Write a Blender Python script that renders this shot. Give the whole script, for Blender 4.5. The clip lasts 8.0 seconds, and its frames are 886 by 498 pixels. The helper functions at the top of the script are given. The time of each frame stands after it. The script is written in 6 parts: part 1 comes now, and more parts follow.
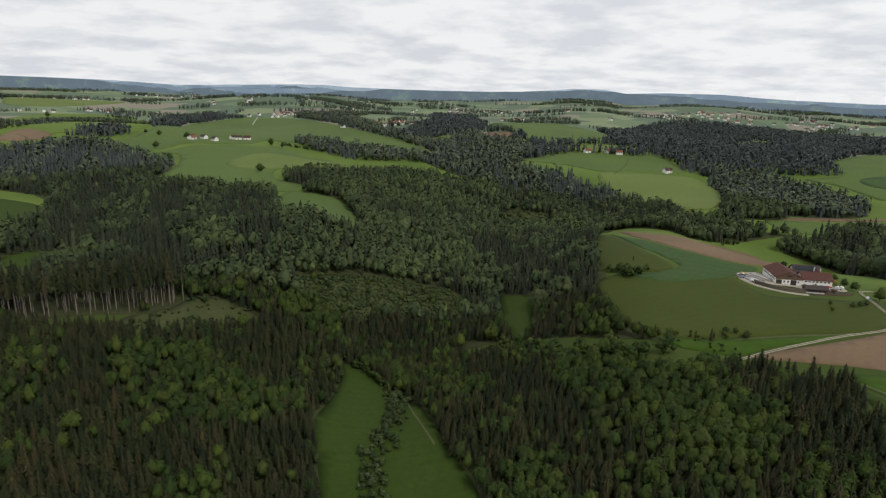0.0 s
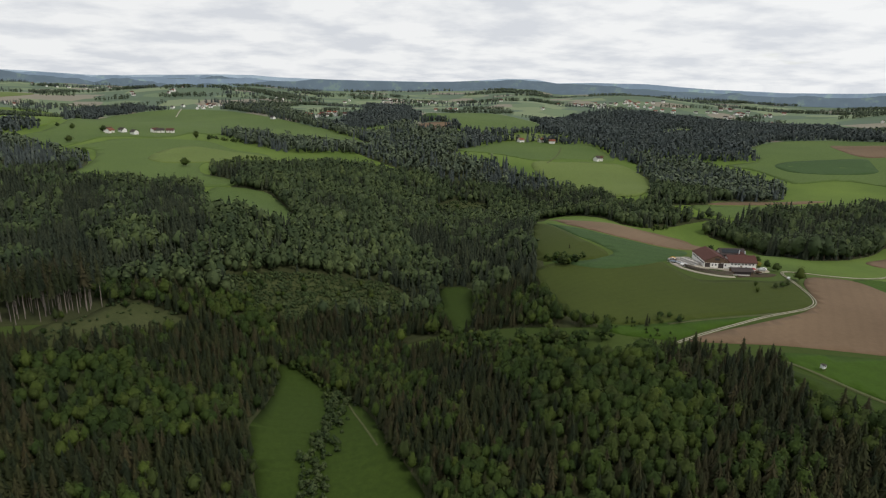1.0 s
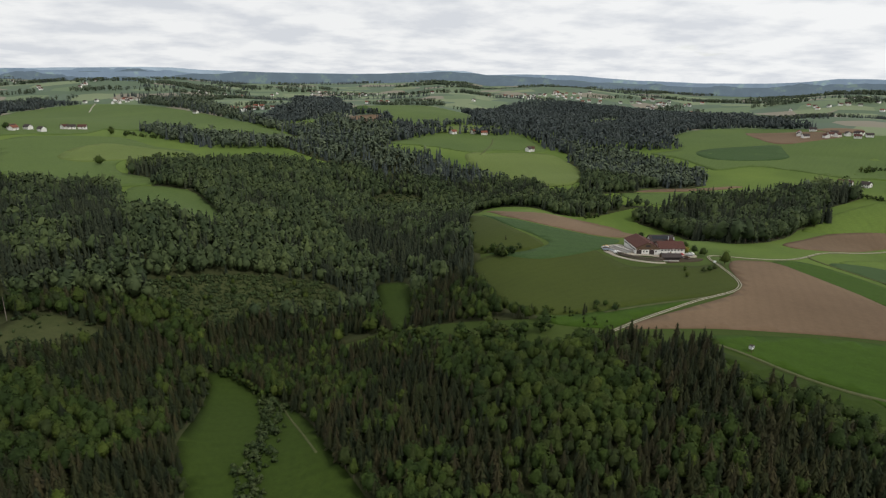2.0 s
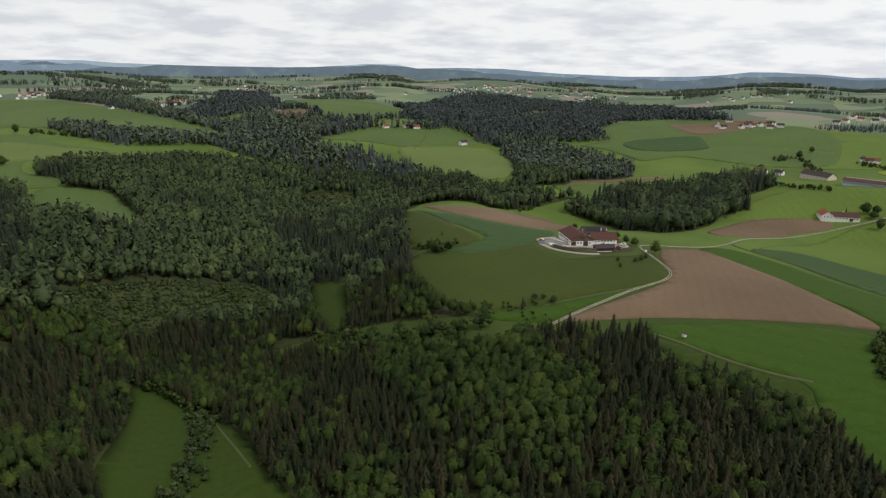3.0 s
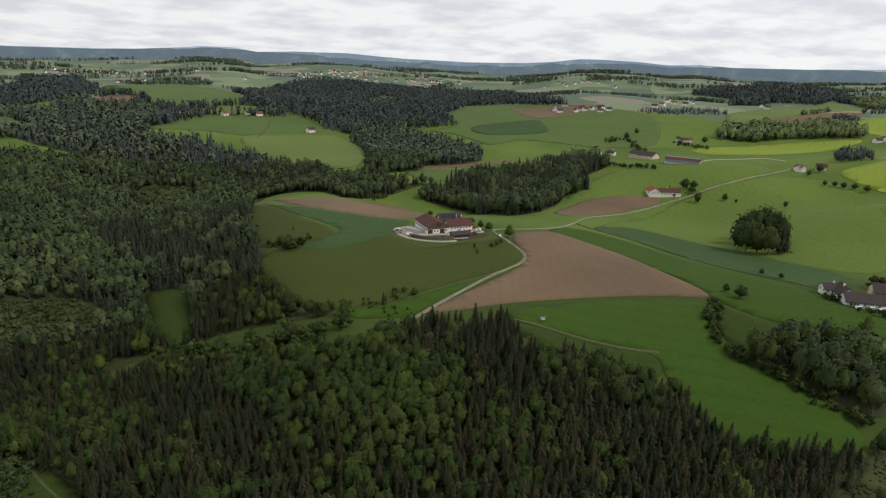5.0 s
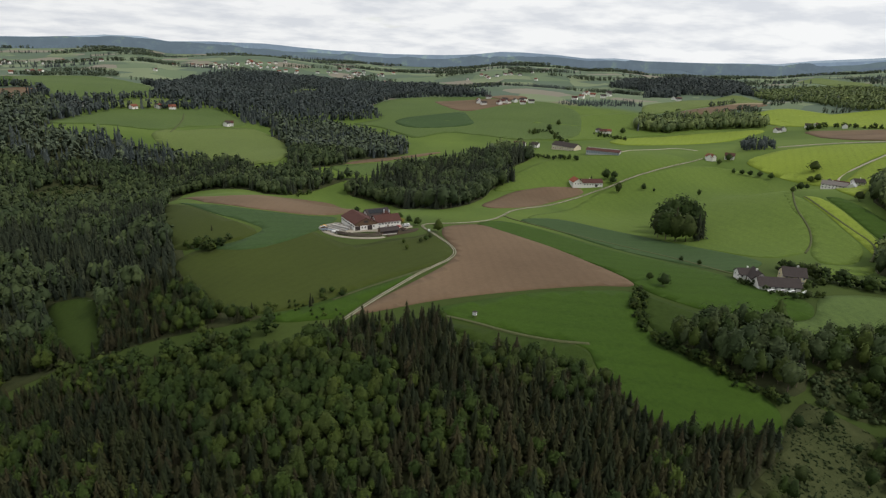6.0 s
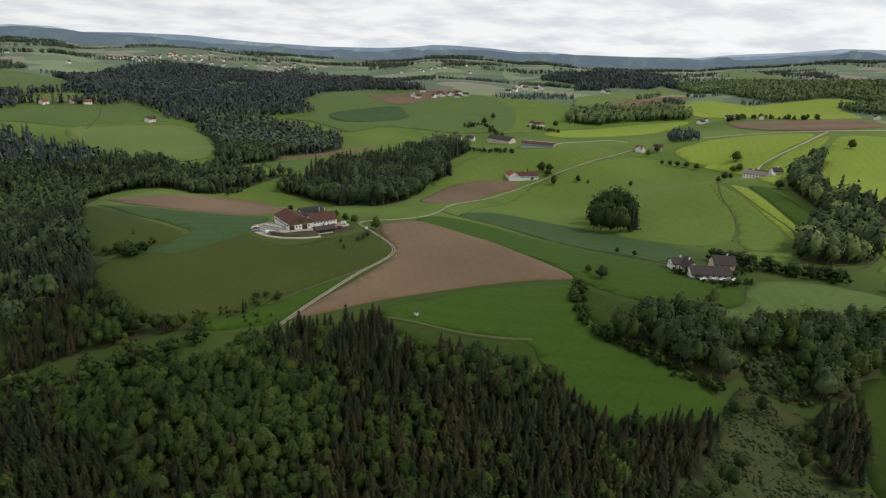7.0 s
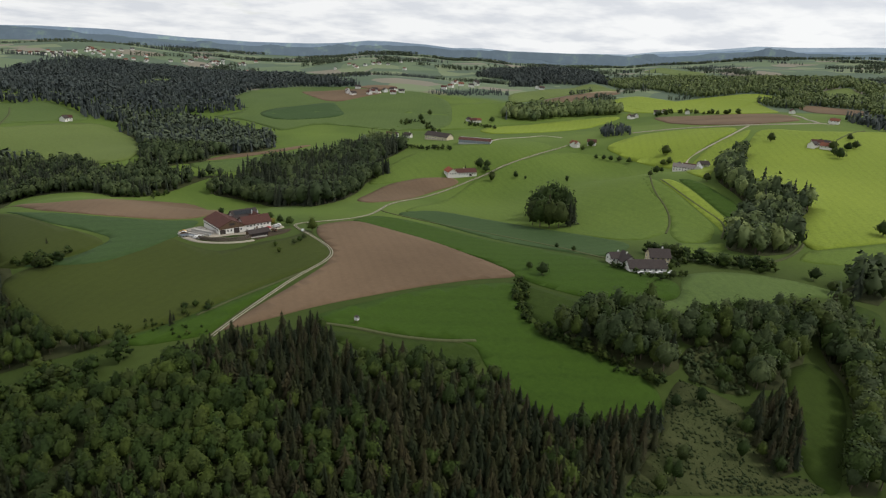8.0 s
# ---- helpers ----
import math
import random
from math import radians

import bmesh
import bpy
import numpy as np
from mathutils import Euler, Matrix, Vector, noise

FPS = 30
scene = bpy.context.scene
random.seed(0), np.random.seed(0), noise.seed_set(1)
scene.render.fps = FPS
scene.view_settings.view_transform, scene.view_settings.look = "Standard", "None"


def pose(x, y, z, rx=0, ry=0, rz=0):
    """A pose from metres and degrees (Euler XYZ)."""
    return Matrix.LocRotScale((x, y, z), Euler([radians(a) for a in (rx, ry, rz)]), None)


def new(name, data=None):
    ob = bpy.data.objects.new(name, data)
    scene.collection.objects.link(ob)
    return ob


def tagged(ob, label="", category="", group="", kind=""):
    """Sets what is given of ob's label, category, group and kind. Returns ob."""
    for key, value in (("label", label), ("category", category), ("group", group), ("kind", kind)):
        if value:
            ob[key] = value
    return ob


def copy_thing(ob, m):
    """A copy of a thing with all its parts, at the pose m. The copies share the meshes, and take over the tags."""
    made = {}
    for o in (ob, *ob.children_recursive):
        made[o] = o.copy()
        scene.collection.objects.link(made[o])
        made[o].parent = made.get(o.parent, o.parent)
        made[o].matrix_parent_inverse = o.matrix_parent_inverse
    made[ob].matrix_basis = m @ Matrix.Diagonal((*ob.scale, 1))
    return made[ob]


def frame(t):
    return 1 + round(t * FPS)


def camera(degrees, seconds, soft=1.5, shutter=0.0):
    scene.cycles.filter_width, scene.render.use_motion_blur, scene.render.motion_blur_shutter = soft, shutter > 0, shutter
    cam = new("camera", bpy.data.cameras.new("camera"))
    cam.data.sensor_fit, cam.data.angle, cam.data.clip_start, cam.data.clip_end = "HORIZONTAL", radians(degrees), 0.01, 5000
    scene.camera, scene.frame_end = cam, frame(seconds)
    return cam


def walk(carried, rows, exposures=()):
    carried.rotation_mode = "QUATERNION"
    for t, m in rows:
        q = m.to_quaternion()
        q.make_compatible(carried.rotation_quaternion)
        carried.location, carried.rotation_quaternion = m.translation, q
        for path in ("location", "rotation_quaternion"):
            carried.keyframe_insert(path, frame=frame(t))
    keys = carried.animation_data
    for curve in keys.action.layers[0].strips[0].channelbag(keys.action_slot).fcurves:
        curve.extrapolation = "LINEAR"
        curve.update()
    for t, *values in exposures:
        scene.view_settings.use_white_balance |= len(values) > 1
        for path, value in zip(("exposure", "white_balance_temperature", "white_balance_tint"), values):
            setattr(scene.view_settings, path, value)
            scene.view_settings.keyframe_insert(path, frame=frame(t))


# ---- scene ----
cam = camera(72.07, 8.0, soft=1.2)
# seconds, place in metres, heading, tilt and lean in degrees
ROWS = [
    (0.0, -0.00, 0.00, 180.00, 0.000, -14.746, 1.238),
    (0.5, -0.02, 3.88, 179.83, -2.982, -15.116, 1.217),
    (1.0, 0.31, 8.08, 179.60, -6.083, -15.499, 1.152),
    (1.5, 0.75, 12.15, 179.32, -9.204, -15.825, 1.028),
    (3.0, 3.47, 24.15, 178.78, -18.591, -16.556, 0.967),
    (3.5, 4.63, 27.98, 178.86, -21.814, -16.802, 1.083),
    (4.0, 6.34, 31.71, 178.69, -25.309, -17.041, 1.180),
    (4.5, 8.08, 35.36, 178.54, -28.953, -17.293, 1.384),
    (6.0, 13.94, 45.53, 178.55, -39.782, -18.047, 2.142),
    (6.5, 16.28, 48.64, 178.55, -42.849, -18.229, 2.272),
    (7.0, 18.93, 51.98, 178.50, -45.905, -18.418, 2.439),
    (7.5, 21.89, 54.77, 178.38, -48.870, -18.497, 2.580),
    (8.0, 24.85, 57.36, 178.35, -51.833, -18.503, 2.709),
]
walk(cam, [(t, pose(x, y, z, 90 + tilt, 0, yaw) @ pose(0, 0, 0, 0, 0, lean)) for t, x, y, z, yaw, tilt, lean in ROWS])
# END CAMERA
from mathutils.geometry import delaunay_2d_cdt

# ---- sky and light ----
world = bpy.data.worlds.new("sky")
scene.world = world
world.use_nodes = True
SUN_UP, SUN_AZ = 50.0, 140.0  # degrees above the horizon, degrees clockwise from north (+y)


def make_sky():
    nt = world.node_tree
    nt.nodes.clear()
    N, L = nt.nodes.new, nt.links.new
    out, bg = N("ShaderNodeOutputWorld"), N("ShaderNodeBackground")
    sky = N("ShaderNodeTexSky")
    sky.sky_type, sky.sun_disc = "NISHITA", False
    sky.sun_elevation, sky.sun_rotation = radians(SUN_UP), radians(SUN_AZ)
    dim = N("ShaderNodeVectorMath")
    dim.operation = "SCALE"
    dim.inputs["Scale"].default_value = 0.12
    L(sky.outputs[0], dim.inputs[0])
    # a deck of flat-bottomed clouds: the view direction is laid out on a plane above
    tc, sep = N("ShaderNodeTexCoord"), N("ShaderNodeSeparateXYZ")
    L(tc.outputs["Generated"], sep.inputs[0])
    up = N("ShaderNodeMath")
    up.operation = "MAXIMUM"
    up.inputs[1].default_value = 0.0
    L(sep.outputs[2], up.inputs[0])
    lift = N("ShaderNodeMath")
    lift.operation = "ADD"
    lift.inputs[1].default_value = 0.17
    L(up.outputs[0], lift.inputs[0])
    div = []
    for k in (0, 1):
        d = N("ShaderNodeMath")
        d.operation = "DIVIDE"
        L(sep.outputs[k], d.inputs[0])
        L(lift.outputs[0], d.inputs[1])
        div.append(d)
    flat = N("ShaderNodeCombineXYZ")
    L(div[0].outputs[0], flat.inputs[0])
    L(div[1].outputs[0], flat.inputs[1])
    n1, n2 = N("ShaderNodeTexNoise"), N("ShaderNodeTexNoise")
    n1.inputs["Scale"].default_value, n1.inputs["Detail"].default_value, n1.inputs["Roughness"].default_value = 1.9, 8, 0.56
    n2.inputs["Scale"].default_value, n2.inputs["Detail"].default_value = 0.9, 5
    L(flat.outputs[0], n1.inputs["Vector"])
    L(flat.outputs[0], n2.inputs["Vector"])
    tone = N("ShaderNodeValToRGB")
    tone.color_ramp.elements[0].position, tone.color_ramp.elements[0].color = 0.38, (0.635, 0.66, 0.70, 1)
    tone.color_ramp.elements[1].position, tone.color_ramp.elements[1].color = 0.57, (0.825, 0.835, 0.84, 1)
    L(n1.outputs["Fac"], tone.inputs[0])
    cover = N("ShaderNodeValToRGB")
    cover.color_ramp.elements[0].position, cover.color_ramp.elements[1].position = 0.14, 0.30
    L(n2.outputs["Fac"], cover.inputs[0])
    mix = N("ShaderNodeMixRGB")
    L(cover.outputs[0], mix.inputs[0])
    L(dim.outputs[0], mix.inputs[1])
    L(tone.outputs[0], mix.inputs[2])
    # the cloud is brighter towards the sun
    toward, glow, lit = N("ShaderNodeVectorMath"), N("ShaderNodeMapRange"), N("ShaderNodeVectorMath")
    toward.operation, lit.operation = "DOT_PRODUCT", "SCALE"
    toward.inputs[1].default_value = (math.sin(radians(SUN_AZ)) * math.cos(radians(SUN_UP)), math.cos(radians(SUN_AZ)) * math.cos(radians(SUN_UP)), math.sin(radians(SUN_UP)))
    glow.inputs["From Min"].default_value, glow.inputs["From Max"].default_value = -0.5, 1.0
    glow.inputs["To Min"].default_value, glow.inputs["To Max"].default_value = 0.96, 1.10
    L(tc.outputs["Generated"], toward.inputs[0])
    L(toward.outputs["Value"], glow.inputs["Value"])
    L(mix.outputs[0], lit.inputs[0])
    L(glow.outputs[0], lit.inputs["Scale"])
    # and the deck is thicker and darker overhead than towards the horizon
    thick, deck = N("ShaderNodeMapRange"), N("ShaderNodeVectorMath")
    deck.operation = "SCALE"
    thick.inputs["From Min"].default_value, thick.inputs["From Max"].default_value = 0.24, 0.62
    thick.inputs["To Min"].default_value, thick.inputs["To Max"].default_value = 1.09, 0.80
    L(sep.outputs[2], thick.inputs["Value"])
    L(lit.outputs[0], deck.inputs[0])
    L(thick.outputs[0], deck.inputs["Scale"])
    L(deck.outputs[0], bg.inputs[0])
    bg.inputs[1].default_value = SKY_POWER
    L(bg.outputs[0], out.inputs[0])


SKY_POWER = 1.0
make_sky()
sun = new("sun", bpy.data.lights.new("sun", "SUN"))
sun.data.energy, sun.data.angle, sun.data.color = 1.75, radians(8), (1.0, 0.95, 0.86)
sun.matrix_world = pose(0, 0, 900, 90 - SUN_UP, 0, 180 - SUN_AZ)


# ---- materials ----
def shader(name, rough=0.9):
    m = bpy.data.materials.new(name)
    m.use_nodes = True
    b = m.node_tree.nodes["Principled BSDF"]
    b.inputs["Roughness"].default_value = rough
    b.inputs["Specular IOR Level"].default_value = 0.15
    return m, m.node_tree.nodes.new, m.node_tree.links.new, b


def noise_at(N, L, vec, scale, detail=4, rough=0.55):
    n = N("ShaderNodeTexNoise")
    n.inputs["Scale"].default_value, n.inputs["Detail"].default_value, n.inputs["Roughness"].default_value = scale, detail, rough
    L(vec, n.inputs["Vector"])
    return n.outputs["Fac"]


def ramp(N, L, fac, *stops):
    r = N("ShaderNodeValToRGB")
    e = r.color_ramp.elements
    while len(e) < len(stops):
        e.new(0.5)
    for q, (p, c) in zip(e, stops):
        q.position, q.color = p, (*c, 1)
    L(fac, r.inputs[0])
    return r.outputs[0]


def blend(N, L, fac, a, b, mode="MIX"):
    m = N("ShaderNodeMixRGB")
    m.blend_type = mode
    for k, v in enumerate((fac, a, b)):
        if isinstance(v, (int, float)):
            m.inputs[k].default_value = v
        elif isinstance(v, tuple):
            m.inputs[k].default_value = (*v, 1)
        else:
            L(v, m.inputs[k])
    return m.outputs[0]


def land(name, dark, light, row=0.0, turn=0.0, patch=0.012, stripe=0.25, grain=0.5):
    """Open ground: broad patches, tufts, and the lines of drilling or mowing."""
    m, N, L, b = shader(name, 0.95)
    pos = N("ShaderNodeNewGeometry").outputs["Position"]
    big = noise_at(N, L, pos, patch, 5)
    fine = noise_at(N, L, pos, 0.35, 6, 0.7)
    c = ramp(N, L, big, (0.3, dark), (0.7, light))
    c = blend(N, L, grain, c, ramp(N, L, fine, (0.25, tuple(0.74 * v for v in dark)), (0.75, tuple(1.18 * v for v in light))))
    if row:
        mp = N("ShaderNodeMapping")
        mp.inputs["Rotation"].default_value = (0, 0, radians(turn))
        L(pos, mp.inputs["Vector"])
        w = N("ShaderNodeTexWave")
        w.inputs["Scale"].default_value, w.inputs["Distortion"].default_value, w.inputs["Detail"].default_value = 0.314 / row, 1.2, 3
        w.inputs["Detail Scale"].default_value = 0.3
        L(mp.outputs[0], w.inputs["Vector"])
        lines = ramp(N, L, w.outputs["Fac"], (0.0, (0.7, 0.7, 0.7)), (0.5, (1.08, 1.08, 1.08)))
        c = blend(N, L, stripe, c, blend(N, L, 1.0, c, lines, "MULTIPLY"))
    L(c, b.inputs["Base Color"])
    bump = N("ShaderNodeBump")
    bump.inputs["Strength"].default_value, bump.inputs["Distance"].default_value = 1.2 * grain, 0.5
    L(fine, bump.inputs["Height"])
    L(bump.outputs[0], b.inputs["Normal"])
    return m


def ground_material():
    """Meadow, with a patchwork of crops and meadows far out in the country."""
    m, N, L, b = shader("meadow_ground", 0.95)
    pos = N("ShaderNodeNewGeometry").outputs["Position"]
    big, fine = noise_at(N, L, pos, 0.008, 5), noise_at(N, L, pos, 0.3, 6, 0.7)
    # darker meadow in the valley; hill meadow beyond has sunlight put into its tone
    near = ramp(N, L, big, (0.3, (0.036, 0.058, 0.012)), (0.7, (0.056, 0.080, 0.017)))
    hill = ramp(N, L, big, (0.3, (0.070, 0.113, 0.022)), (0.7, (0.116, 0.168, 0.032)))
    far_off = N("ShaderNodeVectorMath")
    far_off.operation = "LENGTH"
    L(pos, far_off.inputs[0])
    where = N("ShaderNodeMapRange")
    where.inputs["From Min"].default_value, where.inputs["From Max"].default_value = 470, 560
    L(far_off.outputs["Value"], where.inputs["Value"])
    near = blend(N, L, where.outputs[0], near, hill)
    near = blend(N, L, 0.45, near, blend(N, L, 1.0, near, ramp(N, L, fine, (0.25, (0.7, 0.7, 0.7)), (0.75, (1.2, 1.2, 1.2))), "MULTIPLY"))
    warp = N("ShaderNodeVectorMath")
    warp.operation = "MULTIPLY"
    warp.inputs[1].default_value = (1, 1, 0)
    L(pos, warp.inputs[0])
    v = N("ShaderNodeTexVoronoi")
    v.inputs["Scale"].default_value, v.inputs["Randomness"].default_value = 0.0085, 0.95
    L(warp.outputs[0], v.inputs["Vector"])
    sep = N("ShaderNodeSeparateColor")
    L(v.outputs["Color"], sep.inputs[0])
    # far crops, paled and blued so the colour carries distance haze
    crops = ramp(N, L, sep.outputs[0], (0.0, (0.095, 0.132, 0.095)), (0.28, (0.135, 0.180, 0.112)), (0.48, (0.100, 0.136, 0.108)), (0.66, (0.190, 0.228, 0.140)), (0.8, (0.235, 0.205, 0.175)), (0.92, (0.155, 0.200, 0.125)))
    crops.node.color_ramp.interpolation = "CONSTANT"
    length = N("ShaderNodeVectorMath")
    length.operation = "LENGTH"
    L(warp.outputs[0], length.inputs[0])
    out = N("ShaderNodeMapRange")
    out.inputs["From Min"].default_value, out.inputs["From Max"].default_value = 1500, 1560
    L(length.outputs["Value"], out.inputs["Value"])
    c = blend(N, L, out.outputs[0], near, blend(N, L, 0.15, crops, near))
    L(c, b.inputs["Base Color"])
    return m


def foliage(name, *tones):
    """Leaves or needles: a tone for each tree, varied from spray to spray."""
    m, N, L, b = shader(name, 0.75)
    at, oi, geo = N("ShaderNodeAttribute"), N("ShaderNodeObjectInfo"), N("ShaderNodeNewGeometry")
    at.attribute_name = "tint"
    s, f = N("ShaderNodeMath"), N("ShaderNodeMath")
    s.operation, f.operation = "ADD", "FRACT"
    L(at.outputs["Fac"], s.inputs[0])
    L(oi.outputs["Random"], s.inputs[1])
    L(s.outputs[0], f.inputs[0])
    c = ramp(N, L, f.outputs[0], *[(k / (len(tones) - 1), t) for k, t in enumerate(tones)])
    spray = ramp(N, L, geo.outputs["Random Per Island"], (0.0, (0.78, 0.80, 0.80)), (0.7, (1.04, 1.04, 1.03)), (1.0, (1.36, 1.33, 1.2)))
    c = blend(N, L, 1.0, c, spray, "MULTIPLY")
    stand = ramp(N, L, noise_at(N, L, geo.outputs["Position"], 0.02, 3), (0.35, (0.8, 0.82, 0.85)), (0.65, (1.15, 1.12, 1.05)))
    c = blend(N, L, 1.0, c, stand, "MULTIPLY")
    L(c, b.inputs["Base Color"])
    return m


def plain(name, colour, rough=0.8, vary=0.25, scale=0.8, metal=0.0):
    m, N, L, b = shader(name, rough)
    pos = N("ShaderNodeNewGeometry").outputs["Position"]
    n1, n2 = noise_at(N, L, pos, scale, 5, 0.65), noise_at(N, L, pos, scale * 9, 3)
    c = ramp(N, L, n1, (0.3, tuple(v * (1 - vary) for v in colour)), (0.7, tuple(v * (1 + vary * 0.6) for v in colour)))
    c = blend(N, L, 0.3, c, ramp(N, L, n2, (0.3, tuple(v * (1 - vary) for v in colour)), (0.7, tuple(min(1, v * (1 + vary)) for v in colour))))
    L(c, b.inputs["Base Color"])
    b.inputs["Metallic"].default_value = metal
    return m


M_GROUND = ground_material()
M_LAND = {
    "soil": land("ploughed_soil", (0.108, 0.074, 0.046), (0.180, 0.124, 0.078), 7.0, 35, 0.009, 0.1, 0.2),
    "crop": land("blue_green_crop", (0.036, 0.068, 0.022), (0.050, 0.088, 0.029), 12.0, 120, 0.015, 0.2),
    "lush": land("young_grain", (0.031, 0.065, 0.007), (0.044, 0.084, 0.009), 14.0, 140, 0.012, 0.22),
    # brighter, yellower meadow tone that stands in for a patch of sun
    "bright": land("sunlit_tone_meadow", (0.128, 0.182, 0.024), (0.225, 0.285, 0.038), 10.0, 65, 0.0045, 0.14),
    "hay": land("hay_meadow", (0.090, 0.126, 0.034), (0.128, 0.168, 0.046), 9.0, 100, 0.012, 0.12),
    "floor": land("forest_floor", (0.029, 0.037, 0.014), (0.049, 0.054, 0.022), 0, 0, 0.05),
    "scrub": land("scrubby_clearing", (0.032, 0.045, 0.013), (0.063, 0.070, 0.027), 0, 0, 0.06),
    "fresh": land("fresh_meadow", (0.072, 0.116, 0.021), (0.120, 0.174, 0.031), 11.0, 30, 0.006, 0.12),
    "pasture": land("olive_pasture", (0.036, 0.050, 0.010), (0.053, 0.070, 0.013), 8.0, 80, 0.01, 0.1, 0.3),
    "grass": land("hillside_pasture", (0.060, 0.096, 0.027), (0.096, 0.140, 0.038), 9.0, 50, 0.007, 0.1),
    "stubble": land("pale_stubble", (0.20, 0.165, 0.10), (0.30, 0.25, 0.16), 0, 0, 0.01),
    "mead": land("valley_meadow", (0.024, 0.044, 0.006), (0.038, 0.062, 0.009), 8.0, 80, 0.01, 0.12),
    "gravel": land("pale_gravel", (0.28, 0.25, 0.205), (0.40, 0.365, 0.30), 0, 0, 0.1),
}
M_SPRUCE = foliage("spruce_needles", (0.012, 0.019, 0.008), (0.018, 0.025, 0.009), (0.027, 0.031, 0.011), (0.036, 0.032, 0.015))
M_BROAD = foliage("broad_leaves", (0.016, 0.031, 0.006), (0.025, 0.044, 0.009), (0.033, 0.055, 0.010), (0.048, 0.068, 0.012), (0.027, 0.039, 0.012))
M_WILLOW = foliage("grey_green_leaves", (0.028, 0.046, 0.016), (0.043, 0.062, 0.023), (0.059, 0.079, 0.032))
# lighter needle and leaf copies for the middle distance, slight haze mixed in
M_MID_SPRUCE = foliage("faint_haze_spruces", (0.020, 0.028, 0.017), (0.026, 0.035, 0.021), (0.036, 0.044, 0.025))
M_MID_BROAD = foliage("faint_haze_broadleaves", (0.031, 0.048, 0.021), (0.043, 0.062, 0.025), (0.059, 0.080, 0.032))
# paler, bluer copies for far trees: distance haze put into the leaf colour
M_FAR_SPRUCE = foliage("hazy_spruces", (0.040, 0.052, 0.053), (0.054, 0.067, 0.066), (0.047, 0.060, 0.060))
M_FAR_MIXED = foliage("hazy_mixed_trees", (0.050, 0.068, 0.047), (0.078, 0.100, 0.062), (0.062, 0.082, 0.055))
# the palest copy holds sunlight as well as haze
M_FAR_BROAD = foliage("hazy_sunlit_broadleaves", (0.080, 0.114, 0.044), (0.136, 0.170, 0.064), (0.102, 0.136, 0.054))
M_BARK = plain("bark", (0.12, 0.095, 0.07), 0.95, 0.4)
M_STEM = plain("pale_stems", (0.149, 0.129, 0.110), 0.95, 0.3)
M_WALL = plain("white_render", (0.74, 0.73, 0.70), 0.85, 0.08)
M_TILE = plain("red_roof_tiles", (0.088, 0.041, 0.034), 0.85, 0.3)
M_SLATE = plain("dark_roof_tiles", (0.055, 0.045, 0.043), 0.8, 0.3)
M_WOOD = plain("weathered_boards", (0.13, 0.085, 0.055), 0.85, 0.35)
M_GLASS = plain("window_glass", (0.03, 0.035, 0.04), 0.1, 0.1)
M_METAL = plain("grey_sheet_metal", (0.45, 0.46, 0.47), 0.45, 0.15)
M_STONE = plain("stone_wall", (0.125, 0.105, 0.085), 0.9, 0.5, 1.5)

# ---- lie of the land ----
HILLS_NEAR = []  # centre, height and spread of each rise or hollow
HILLS_NEAR.append((0, -100, -25.4, 280))
HILLS_NEAR.append((-40, 140, -34.3, 110))
HILLS_NEAR.append((260, 20, -4.8, 110))
HILLS_NEAR.append((140, 260, 3.8, 110))
HILLS_NEAR.append((-40, 320, -14.7, 110))
HILLS_NEAR.append((-280, 200, -12.0, 110))
HILLS_NEAR.append((-160, 320, 13.7, 110))
HILLS_NEAR.append((380, 20, -14.6, 110))
HILLS_NEAR.append((-40, 380, -30.8, 110))
HILLS_NEAR.append((380, 140, 14.8, 110))
HILLS_NEAR.append((290, 350, 10.4, 160))
HILLS_NEAR.append((20, 500, -32.0, 110))
HILLS_NEAR.append((-100, 500, 14.6, 110))
HILLS_NEAR.append((140, 500, 15.4, 110))
HILLS_NEAR.append((440, 320, -9.7, 110))
HILLS_NEAR.append((-160, 560, 9.6, 110))
HILLS_NEAR.append((80, 620, -19.2, 110))
HILLS_NEAR.append((200, 620, 17.0, 110))
HILLS_NEAR.append((440, 500, 5.7, 110))
HILLS_NEAR.append((560, 440, -21.5, 110))
HILLS_NEAR.append((380, 620, -25.6, 110))
HILLS_NEAR.append((680, 260, 18.0, 110))
HILLS_FAR = []
HILLS_FAR.append((-580, 500, 11.7, 110))
HILLS_FAR.append((110, 800, -32.1, 160))
HILLS_FAR.append((680, 440, -17.3, 110))
HILLS_FAR.append((500, 680, -3.4, 110))
HILLS_FAR.append((420, 740, -16.7, 280))
HILLS_FAR.append((-160, 860, 7.6, 110))
HILLS_FAR.append((200, 860, -22.7, 110))
HILLS_FAR.append((380, 800, 18.0, 110))
HILLS_FAR.append((800, 380, -29.3, 110))
HILLS_FAR.append((740, 500, 18.7, 110))
HILLS_FAR.append((560, 1020, -18.9, 280))
HILLS_FAR.append((1120, 320, 21.8, 280))
HILLS_FAR.append((1120, 600, -35.4, 280))
HILLS_FAR.append((1280, 120, 31.7, 450))
HILLS_FAR.append((-480, 1220, 30.8, 450))
HILLS_FAR.append((180, 1440, 19.9, 450))
HILLS_FAR.append((1280, 780, 20.6, 450))
HILLS_FAR.append((1260, 1020, 8.5, 280))
HILLS_FAR.append((2080, 1240, 80, 230))
